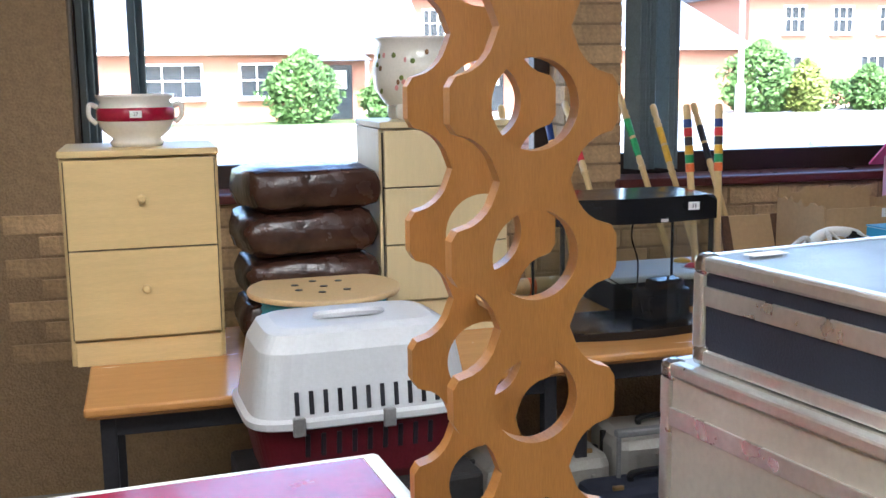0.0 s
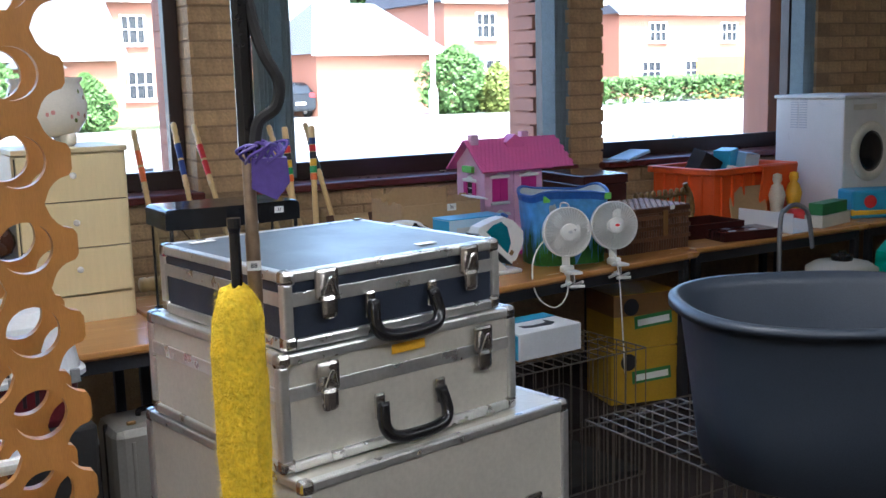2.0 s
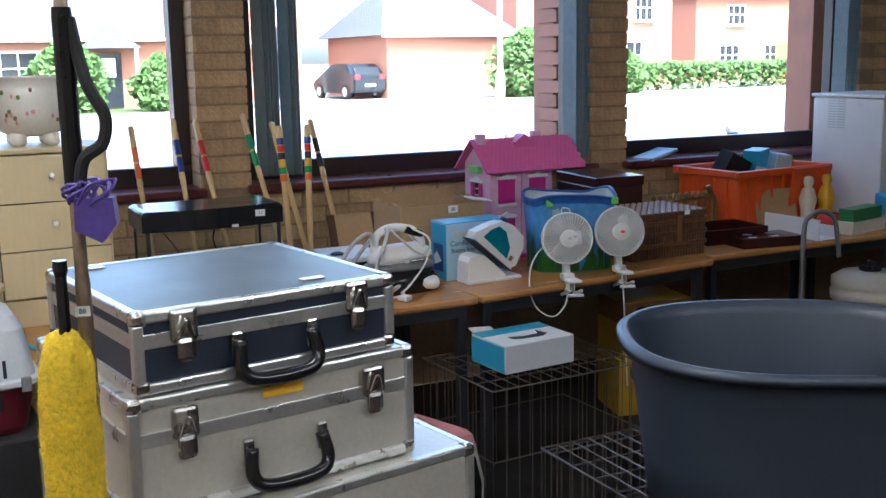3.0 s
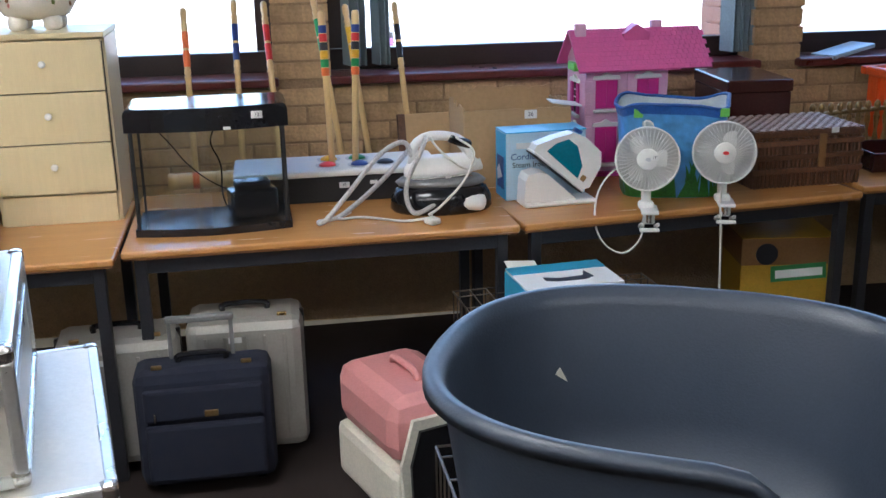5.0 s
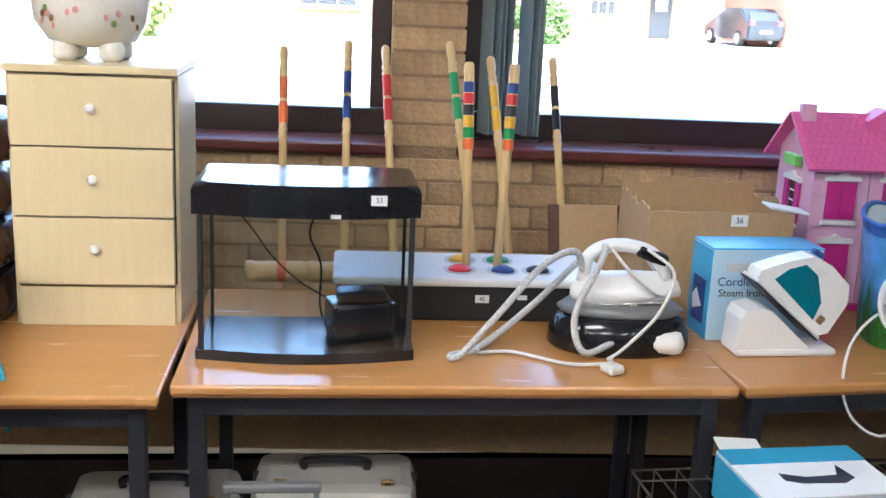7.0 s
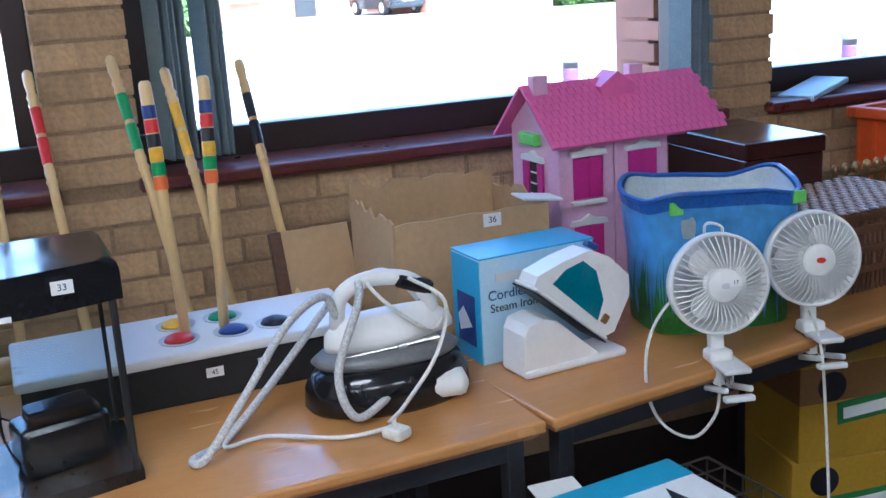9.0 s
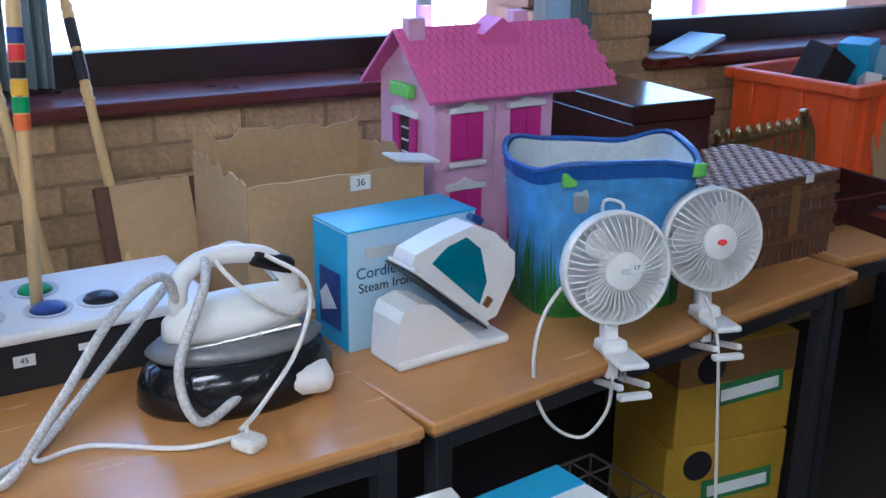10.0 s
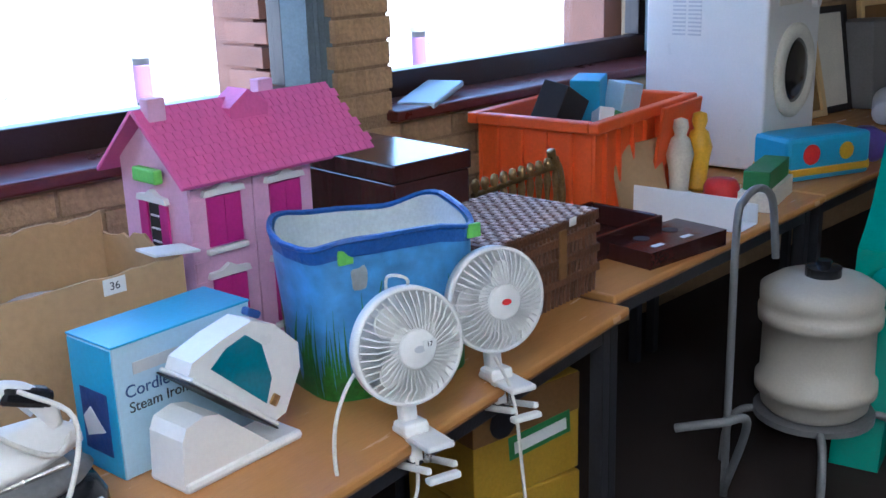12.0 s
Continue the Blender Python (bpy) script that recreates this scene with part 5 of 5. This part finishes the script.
suitcase(-0.05, 0.12, 2, 0.37, 0.22, 0.44, M["silver"], "silver hard-shell suitcase under the table")
suitcase(0.34, 0.14, -2, 0.36, 0.22, 0.47, M["silver"], "larger silver hard-shell suitcase under the table")
suitcase(0.21, -0.08, 0, 0.4, 0.16, 0.4, M["fabric"], "navy fabric suitcase with extended handle", True)

# pink carrier
t = thing("pet_carrier", "rose pink pet carrier with clear smoked door", "pet carrier", 0.79, -0.25, 0, 109)
part("base", box(0.42, 0.28, 0.18, 0, 0, 0, None, 0.03), M["cream2"], t)
part("cover", box(0.42, 0.28, 0.2, 0, 0, 0.18, None, 0.06), M["rose"], t)
part("handle", tube([(-0.08, 0, 0.37), (-0.06, 0, 0.4), (0.06, 0, 0.4), (0.08, 0, 0.37)], 0.012), M["rose"], t)
part("door_frame", prism([(-0.12, 0.03), (0.12, 0.03), (0.13, 0.2), (0.09, 0.33), (-0.09, 0.33), (-0.13, 0.2)], 0.015), M["cream2"], t).matrix_local = pose(-0.215, 0, 0, 0, 0, 90)
part("door", prism([(-0.1, 0.05), (0.1, 0.05), (0.105, 0.2), (0.075, 0.3), (-0.075, 0.3), (-0.105, 0.2)], 0.02), M["black"], t, "smoked dark door").matrix_local = pose(-0.224, 0, 0, 0, 0, 90)

# white and maroon carrier on a dark crate
solo("black_storage_box", box(0.5, 0.34, 0.6, 0, 0, 0, None, 0.01), M["blackmatte"], "plain black storage box on the floor", "storage box", -0.62, -0.24, 0, 3)
t = thing("pet_carrier", "white and maroon pet carrier with slatted sides", "pet carrier", -0.62, -0.24, 0.601, 3)


def loft(levels, q=0.35, seg=40):
    bm = bmesh.new()
    rs = []
    for w2, d2, z in levels:
        r = []
        for k in range(seg):
            a = 2 * math.pi * (k + 0.5) / seg
            c, s = math.cos(a), math.sin(a)
            r.append(bm.verts.new((w2 * math.copysign(abs(c) ** q, c), d2 * math.copysign(abs(s) ** q, s), z)))
        rs.append(r)
    for a, b in zip(rs, rs[1:]):
        for k in range(seg):
            bm.faces.new((a[k], a[(k + 1) % seg], b[(k + 1) % seg], b[k]))
    bm.faces.new(rs[0][::-1])
    bm.faces.new(rs[-1])
    return bm


part("base", loft([(0.2, 0.13, 0), (0.21, 0.14, 0.02), (0.235, 0.155, 0.14)]), M["maroonplastic"], t, "maroon carrier base")
part("rim", loft([(0.245, 0.165, 0.138), (0.25, 0.17, 0.142), (0.25, 0.17, 0.155), (0.24, 0.16, 0.16)]), M["grey"], t)
part("cover", loft([(0.238, 0.158, 0.16), (0.228, 0.15, 0.22), (0.215, 0.138, 0.29), (0.195, 0.12, 0.325), (0.17, 0.1, 0.335)]), M["grey"], t, "pale grey carrier cover")
for i in range(11):
    part("vent_slot", box(0.009, 0.006, 0.048, -0.15 + i * 0.03, -0.157, 0.168, (-7, 0, 0), 0.001), M["blackp"], t)
for i in range(9):
    part("lower_slot", box(0.01, 0.006, 0.05, -0.13 + i * 0.033, -0.1485, 0.075, (7, 0, 0), 0.001), M["blackp"], t)
for x in (-0.15, 0.04, 0.2):
    part("clip", box(0.026, 0.012, 0.04, x, -0.172, 0.128, None, 0.003), M["greysteel"], t)
part("handle_recess", lathe([(0.07, 0.334), (0.07, 0.3365), (0, 0.3365)], 24, None, -0.01, 0, 0, 0.35), M["blackp"], t)
part("handle", tube([(-0.075, -0.005, 0.336), (-0.05, -0.03, 0.345), (0.04, -0.03, 0.345), (0.07, -0.005, 0.336)], 0.01), M["grey"], t)

# pet food cartons
for i, (z, rz) in enumerate(((0.0, -14), (0.262, -10))):
    t = thing("pet_food_carton", "yellow and brown pet food carton, stacked under the table", "carton", 2.29, 0.42, z, rz, group="pet food cartons")
    part("carton", box(0.34, 0.26, 0.26, 0, 0, 0, None, 0.003), M["yellowbox"], t)
    part("top_band", box(0.342, 0.262, 0.1, 0, 0, 0.158, None, 0.002), M["brownbox" if i else "yellowbox"], t)
    part("emblem", lathe([(0.04, 0.13), (0.04, 0.1325)], 24, None, -0.08, 0, 0.2, 1, "y"), M["blackp"], t)
    part("logo_panel", box(0.2, 0.002, 0.06, 0.04, -0.131, 0.1, (0, -4, 0), 0), M["greenbox"], t)
    part("logo_bar", box(0.17, 0.002, 0.03, 0.04, -0.1325, 0.113, (0, -4, 0), 0), M["paper"], t)

# keg, tubular frame and green chair
t = thing("keg", "stone-coloured plastic brewing keg with black cap", "keg", 3.25, 0.0, 0.2)
part("barrel", lathe([(0.13, 0), (0.15, 0.02), (0.155, 0.06), (0.17, 0.065), (0.17, 0.1), (0.158, 0.105), (0.155, 0.27), (0.17, 0.275), (0.172, 0.31), (0.16, 0.315), (0.168, 0.335), (0.168, 0.37), (0.13, 0.395), (0.05, 0.405), (0, 0.405)], 44), M["keg"], t, smooth=True)
part("cap", lathe([(0.045, 0.4), (0.05, 0.405), (0.05, 0.43), (0.02, 0.435), (0.02, 0.45), (0, 0.45)], 20), M["black"], t)
t = thing("tubular_stand", "bent grey tubular metal stand", "stand", 3.25, 0.0, 0)
for a in range(4):
    e = part("leg", tube([(0.1, 0, 0.188), (0.2, 0, 0.18), (0.24, 0, 0.12), (0.25, 0, 0.01)], 0.012), M["greysteel"], t, smooth=True)
    e.matrix_local = pose(0, 0, 0, 0, 0, 30 + 90 * a)
part("ring", lathe([(0.11, 0.18), (0.17, 0.18), (0.17, 0.199), (0.11, 0.199)], 30), M["greysteel"], t)
t = thing("walking_frame", "grey tubular folding frame in front of the table", "frame", 2.95, 0.12, 0, -5)
part("upright", tube([(0, 0, 0.0), (0, 0, 0.4), (0, 0, 0.79), (0.03, 0, 0.86), (0.1, 0.0, 0.88), (0.17, 0, 0.84), (0.2, 0, 0.72), (0.21, 0.0, 0.66)], 0.011), M["greysteel"], t, smooth=True)
part("foot_bar", tube([(0, 0, 0.02), (-0.1, -0.12, 0.3), (-0.2, -0.1, 0.33), (-0.25, 0, 0.3)], 0.012), M["greysteel"], t, smooth=True)
t = thing("plastic_chair", "green moulded plastic garden chair on its side", "chair", 3.55, -0.06, 0, 10)
part("back_shell", prism([(-0.22, 0.0), (0.2, 0.0), (0.25, 0.35), (0.36, 0.7), (0.4, 0.86), (0.36, 0.92), (0.3, 0.9), (0.14, 0.72), (0.05, 0.66), (-0.03, 0.62), (-0.05, 0.52), (-0.12, 0.3)], 0.14), M["tealchair"], t)
part("arm", tube([(-0.05, 0, 0.55), (-0.1, -0.08, 0.5), (-0.12, -0.1, 0.3), (-0.1, -0.1, 0.02)], 0.03), M["tealchair"], t, smooth=True)
t = thing("wicker_ball", "yellow coiled basket on the floor", "basket", 4.0, -0.62, 0)
for i in range(8):
    part("coil", lathe([(0.13, 0.02 * i * 2), (0.145, 0.02 * i * 2 + 0.01), (0.145, 0.02 * i * 2 + 0.025), (0.13, 0.02 * i * 2 + 0.035)], 24), M["yellowbox"], t)

# painted chest close by at the start
t = thing("painted_chest", "distressed red and white painted chest", "chest", -0.98, -1.25, 0, 4)
part("body", box(0.5, 0.4, 0.87, 0, 0, 0, None, 0.006), M["maroon"], t)
part("lid", box(0.54, 0.44, 0.03, 0, 0, 0.871, None, 0.01), M["upvc"], t)
part("lid_inlay", box(0.48, 0.38, 0.004, 0, 0, 0.901, None, 0.002), M["claret"], t)

# ---- outside ----
solo("ground", box(600, 400, 0.2, 0, 0, -0.2, None, 0), M["ground"], "pale grey tarmac car park and road", "ground", 20, 201.9, -0.1, kind="structure")
for x, y in ((4.55, 5.41), (6.9, 4.97), (1.55, 5.9), (9.6, 4.6)):
    t = thing("bollard", "dark metal bollard with pale cap and chain", "bollard", x, y, -0.1, group="bollards")
    part("post", lathe([(0.06, 0), (0.06, 0.9), (0.075, 0.905)], 20), M["bollard"], t, smooth=True)
    part("cap", lathe([(0.078, 0.905), (0.078, 0.95), (0.07, 0.97), (0, 0.975)], 20), M["greysteel"], t)
    part("band", lathe([(0.06, 0.6), (0.063, 0.605), (0.063, 0.85), (0.06, 0.855)], 20), M["violet"], t)
    part("chain", tube([(0.06, 0, 0.82), (0.6, -0.12, 0.52), (1.2, -0.24, 0.42), (1.7, -0.32, 0.55), (2.2, -0.43, 0.82)], 0.006, 5), M["bollard"], t)
t = thing("street_lamp", "pale grey street lamp post", "street lamp", 15.5, 24.6, -0.1)
part("post", lathe([(0.14, 0), (0.14, 1.2), (0.08, 1.3), (0.06, 7), (0, 7)], 14), M["upvc"], t, smooth=True)
part("lantern", box(0.25, 0.7, 0.14, 0, -0.3, 6.95, None, 0.03), M["greysteel"], t)


def house(x, y, w, d, wall_h, roof_h, wins, label, hip=0.0, door=None, garage=False):
    t = thing("house", label, "house", x, y, -0.1)
    part("wall", box(w, d, wall_h, w / 2, d / 2, 0, None, 0), M["redbrick"], t)
    bm = bmesh.new()
    o = 0.4
    lo = [bm.verts.new(p) for p in ((-o, -o, wall_h), (w + o, -o, wall_h), (w + o, d + o, wall_h), (-o, d + o, wall_h))]
    r = [bm.verts.new((hip - o * (hip == 0), d / 2, wall_h + roof_h)), bm.verts.new((w - hip + o * (hip == 0), d / 2, wall_h + roof_h))]
    for f in ((lo[0], lo[1], r[1], r[0]), (lo[2], lo[3], r[0], r[1]), (lo[1], lo[2], r[1]), (lo[3], lo[0], r[0]), (lo[3], lo[2], lo[1], lo[0])):
        bm.faces.new(f)
    part("roof", bm, M["roof"], t)
    part("gutter", box(w + 0.8, 0.12, 0.12, w / 2, -0.46, wall_h - 0.1, None, 0.02), M["upvc"], t)
    for wx, wz, ww, wh in wins:
        g = part("window", bx(bx(bx(box(ww, 0.12, 0.08, wx, -0.04, wz), ww, 0.12, 0.08, wx, -0.04, wz + wh - 0.08), 0.08, 0.12, wh - 0.16, wx - ww / 2 + 0.04, -0.04, wz + 0.08), 0.08, 0.12, wh - 0.16, wx + ww / 2 - 0.04, -0.04, wz + 0.08), M["upvc"], t)
        part("pane", box(ww - 0.16, 0.04, wh - 0.16, wx, -0.03, wz + 0.08, None, 0), M["carblack"], g)
        for k in range(1, 3):
            part("glazing_bar", box(0.05, 0.06, wh - 0.16, wx - ww / 2 + ww * k / 3, -0.06, wz + 0.08, None, 0), M["upvc"], g)
        part("glazing_bar", box(ww - 0.16, 0.06, 0.05, wx, -0.061, wz + wh / 2, None, 0), M["upvc"], g)
        part("sill", box(ww + 0.2, 0.2, 0.08, wx, -0.1, wz - 0.08, None, 0.01), M["upvc"], g)
    if door is not None:
        dd = part("door", box(0.95, 0.1, 2.05, door, -0.03, 0.05, None, 0.01), M["carblack"], t, "dark panelled front door")
        part("door_glass", box(0.5, 0.05, 0.7, door, -0.07, 1.2), M["upvc"], dd)
        part("porch_roof", prism([(-1.1, 0), (1.1, 0), (0, 0.9)], 0.9), M["roof"], t).matrix_local = pose(door, -0.45, 2.25)
        for s in (-0.9, 0.9):
            part("porch_post", box(0.12, 0.12, 2.25, door + s, -0.8, 0), M["upvc"], t)


house(-3, 38, 12.5, 8, 2.6, 3.2, [(3.2, 0.9, 2.2, 1.3), (6.6, 0.9, 2.0, 1.3)], "low brick cottage with porch and slate roof", door=9.4)
house(10.6, 44, 5.5, 8, 5.2, 2.8, [(1.2, 3.3, 1.1, 1.3), (3.8, 3.3, 1.1, 1.3), (1.4, 0.9, 1.2, 1.3)], "two-storey red brick house", door=4.0)
house(18.2, 39, 6.2, 7, 2.7, 2.4, [], "red brick garage block with slate roof", hip=1.5)
house(26.5, 42, 9.5, 8, 5.2, 3.0, [(2.6, 0.9, 1.5, 1.5), (6.8, 0.9, 1.5, 1.5), (2.4, 3.4, 1.2, 1.3), (5, 3.4, 1.2, 1.3), (7.6, 3.4, 1.2, 1.3)], "two-storey red brick house with white windows", door=0.9)
house(41, 46, 14, 9, 5.0, 3.0, [(2.5, 0.9, 1.6, 1.3), (6, 0.9, 1.6, 1.3), (3, 3.3, 1.4, 1.2), (9, 3.3, 1.4, 1.2)], "long pale red brick house behind the fence")
house(62, 40, 12, 9, 5.0, 3.0, [(2.5, 0.9, 1.6, 1.3), (6, 0.9, 1.6, 1.3), (3, 3.3, 1.4, 1.2), (9, 3.3, 1.4, 1.2)], "far two-storey red brick house")


def foliage(name, label, cat, x, y, sx, sy, sz, n, m, lumps=1, leaf=0.13, rz=0.0):
    """A clipped or loose mass of small leaf blades over a twiggy core."""
    t = thing(name, label, cat, x, y, -0.1, rz)
    bm = bmesh.new()
    r = random.Random(int(x * 7 + y))
    for k in range(n):
        a, b = r.uniform(-1, 1), r.uniform(-1, 1)
        e = r.random()
        if lumps == 1:
            u = Vector((r.uniform(-0.5, 0.5) * sx, r.uniform(-0.5, 0.5) * sy, sz * r.random() ** 0.6 * (1 + 0.12 * noise.noise(Vector((a * sx, b, 0))))))
        else:
            th = r.uniform(0, 6.283)
            z = r.random()
            rad = (1 - (abs(z - 0.4) / 0.62) ** 2.2) * (0.75 + 0.35 * noise.noise(Vector((math.cos(th) * 2, math.sin(th) * 2, z * 4 + x)))) * (0.55 + 0.45 * e)
            u = Vector((math.cos(th) * rad * sx / 2, math.sin(th) * rad * sy / 2, z * sz))
        d1 = Vector((r.uniform(-1, 1), r.uniform(-1, 1), r.uniform(-1, 1))).normalized() * leaf
        d2 = d1.orthogonal().normalized() * leaf * 0.6
        bm.faces.new([bm.verts.new(u + d1), bm.verts.new(u + d2), bm.verts.new(u - d1), bm.verts.new(u - d2)])
    tagged(part("foliage", bm, m, t), kind="stuff")
    part("stems", tube([(0, 0, 0), (0.05, 0, sz * 0.4), (0, 0.05, sz * 0.7)], 0.06), M["brownbox"], t)


foliage("hedge", "low clipped green hedge along the road", "hedge", 31.5, 37.5, 12, 1.0, 1.3, 5000, M["leaf"])
foliage("hedge", "clipped green hedge by the fence", "hedge", 41.5, 38.0, 7.5, 1.0, 1.3, 3600, M["leaf"])
foliage("shrub", "large loose green garden shrub", "shrub", 23.4, 36, 4.6, 3, 2.9, 4000, M["leaf"], 2)
foliage("shrub", "loose yellow-green garden shrub", "shrub", 25.0, 35.2, 2.4, 2, 2.1, 2200, M["leafy"], 2)
foliage("shrub", "round green garden shrub", "shrub", 28.3, 35.6, 2.6, 2.2, 1.9, 2200, M["leaf"], 2)
foliage("shrub", "bushy green cottage shrub", "shrub", 4.6, 35.5, 3.6, 2, 2.6, 3200, M["leaf"], 2)
foliage("shrub", "dark bushy cottage shrub", "shrub", 7.6, 35.0, 2.6, 2, 2.0, 2600, M["leaf"], 2)
foliage("shrub", "bright leafy bush by the drive", "shrub", -6, 30, 5, 3, 3, 4000, M["leafy"], 2)
for x, y, h in ((30, 55, 9), (52, 58, 10)):
    t = thing("tree", "leafy garden tree behind the houses", "tree", x, y, -0.1)
    part("trunk", tube([(0, 0, 0), (0.1, 0, h * 0.3), (0, 0.1, h * 0.7)], 0.2), M["brownbox"], t)
    bm = bmesh.new()
    for k in range(5000):
        th, z = rng.uniform(0, 6.283), rng.random()
        rad = (1 - abs(z - 0.45) ** 2 * 3) * (0.6 + 0.6 * noise.noise(Vector((math.cos(th) * 1.5, math.sin(th) * 1.5, z * 3 + x)))) * rng.uniform(0.5, 1) * 3.4
        u = Vector((math.cos(th) * rad, math.sin(th) * rad, h * (0.3 + 0.75 * z)))
        d1 = Vector((rng.uniform(-1, 1), rng.uniform(-1, 1), rng.uniform(-1, 1))).normalized() * 0.28
        d2 = d1.orthogonal().normalized() * 0.18
        bm.faces.new([bm.verts.new(u + d1), bm.verts.new(u + d2), bm.verts.new(u - d1), bm.verts.new(u - d2)])
    tagged(part("crown", bm, M["leaf"], t), kind="stuff")
solo("lawn", box(16, 3, 0.05, 0, 0, 0, None, 0), M["lawn"], "green strip of front lawn", "lawn", 4, 36.2, -0.12, kind="structure")
t = thing("fence", "orange-brown timber garden fence", "fence", 41.5, 40, -0.1)
for i in range(32):
    part("board", box(0.17, 0.03, 2.3, i * 0.18, 0, 0, None, 0), M["fence"], t)


def car(x, y, rz, body, label):
    t = thing("car", label, "car", x, y, -0.1, rz)
    bm = prism([(-2.0, 0.3), (-1.5, 0.25), (1.6, 0.25), (2.0, 0.32), (2.05, 0.7), (1.7, 0.9), (1.0, 1.0), (0.4, 1.42), (-0.2, 1.52), (-1.2, 1.5), (-1.75, 1.1), (-2.05, 0.95)], 1.6)
    bmesh.ops.bevel(bm, geom=bm.edges[:], offset=0.08, segments=2, affect="EDGES")
    part("body", bm, body, t, smooth=False)
    part("side_glass", prism([(-1.55, 1.05), (0.8, 1.02), (0.35, 1.36), (-0.2, 1.43), (-1.15, 1.42)], 1.62), M["carblack"], t)
    part("rear_glass", box(0.06, 1.2, 0.4, -1.86, 0, 1.02, (0, 28, 0), 0.02), M["carblack"], t)
    part("number_plate", box(0.02, 0.5, 0.12, -2.06, 0, 0.55), M["paper"], t)
    for s in (-0.6, 0.6):
        part("tail_light", box(0.05, 0.25, 0.2, -2.02, s, 0.85, None, 0.02), M["red"], t)
    for wx in (-1.25, 1.3):
        for s in (-0.74, 0.74):
            w = part("wheel", lathe([(0.2, -0.1), (0.31, -0.1), (0.32, 0), (0.31, 0.1), (0.2, 0.1)], 24, None, wx, s, 0.32, 1, "y"), M["tyre"], t)
            part("rim", lathe([(0.2, -0.11), (0.21, 0), (0.2, 0.11)], 16, None, wx, s, 0.32, 1, "y"), M["alu"], w)


car(50.5, 38, 12, M["carblue"], "parked blue hatchback across the road")
car(17.2, 41, 95, M["carblack"], "dark car parked by the garage")

# ---- brickwork ----


def brick_mesh(L, D, H, name):
    bm = box(L, D, H, 0, 0, 0, None, 0.003)
    me = bpy.data.meshes.new(name)
    bm.to_mesh(me)
    bm.free()
    me.materials.append(M["brick"])
    return me


full, half = brick_mesh(0.215, 0.1, 0.065, "brick_full"), brick_mesh(0.1025, 0.1, 0.065, "brick_half")


def lay(me, x, y, z, rz=0):
    ob = new("brick", me)
    ob.parent = WALL
    ob.matrix_local = pose(x, y + random.uniform(-0.0015, 0.0015), z, 0, 0, rz)


for row in range(7):
    z = 1.01 - 0.075 * (row + 1)
    x = -2.6 + (0.1125 if row % 2 else 0)
    while x < 4.6:
        lay(full, x, 0.05, z)
        x += 0.225
for a, b in PIERS[1:3]:
    for row in range(22):
        z = SILL + 0.005 + row * 0.075
        if row % 2:
            lay(full, a + 0.1075, 0.05, z)
            lay(half, b - 0.052, 0.05, z)
        else:
            lay(half, a + 0.052, 0.05, z)
            lay(full, b - 0.1075, 0.05, z)
        for s, e in ((-1, a + 0.05), (1, b - 0.05)):
            lay(full, e, 0.21, z, 90)
a, b = PIERS[3]
for row in range(22):
    z = SILL + 0.005 + row * 0.075
    for k in range(6):
        lay(full, a + 0.1075 + k * 0.225 + (0.1125 if row % 2 else 0), 0.05, z)


# outer piers, seen through the panes
pale = brick_mesh(0.215, 0.1, 0.065, "outer_brick")
pale.materials.clear()
pale.materials.append(M["redbrick"])
for a, b in PIERS[1:3]:
    for row in range(30):
        for s, e in ((-1, a + 0.03), (1, b - 0.03)):
            lay(pale, e, 0.41 + (0.03 if row % 2 else 0), 0.05 + row * 0.075, 90)
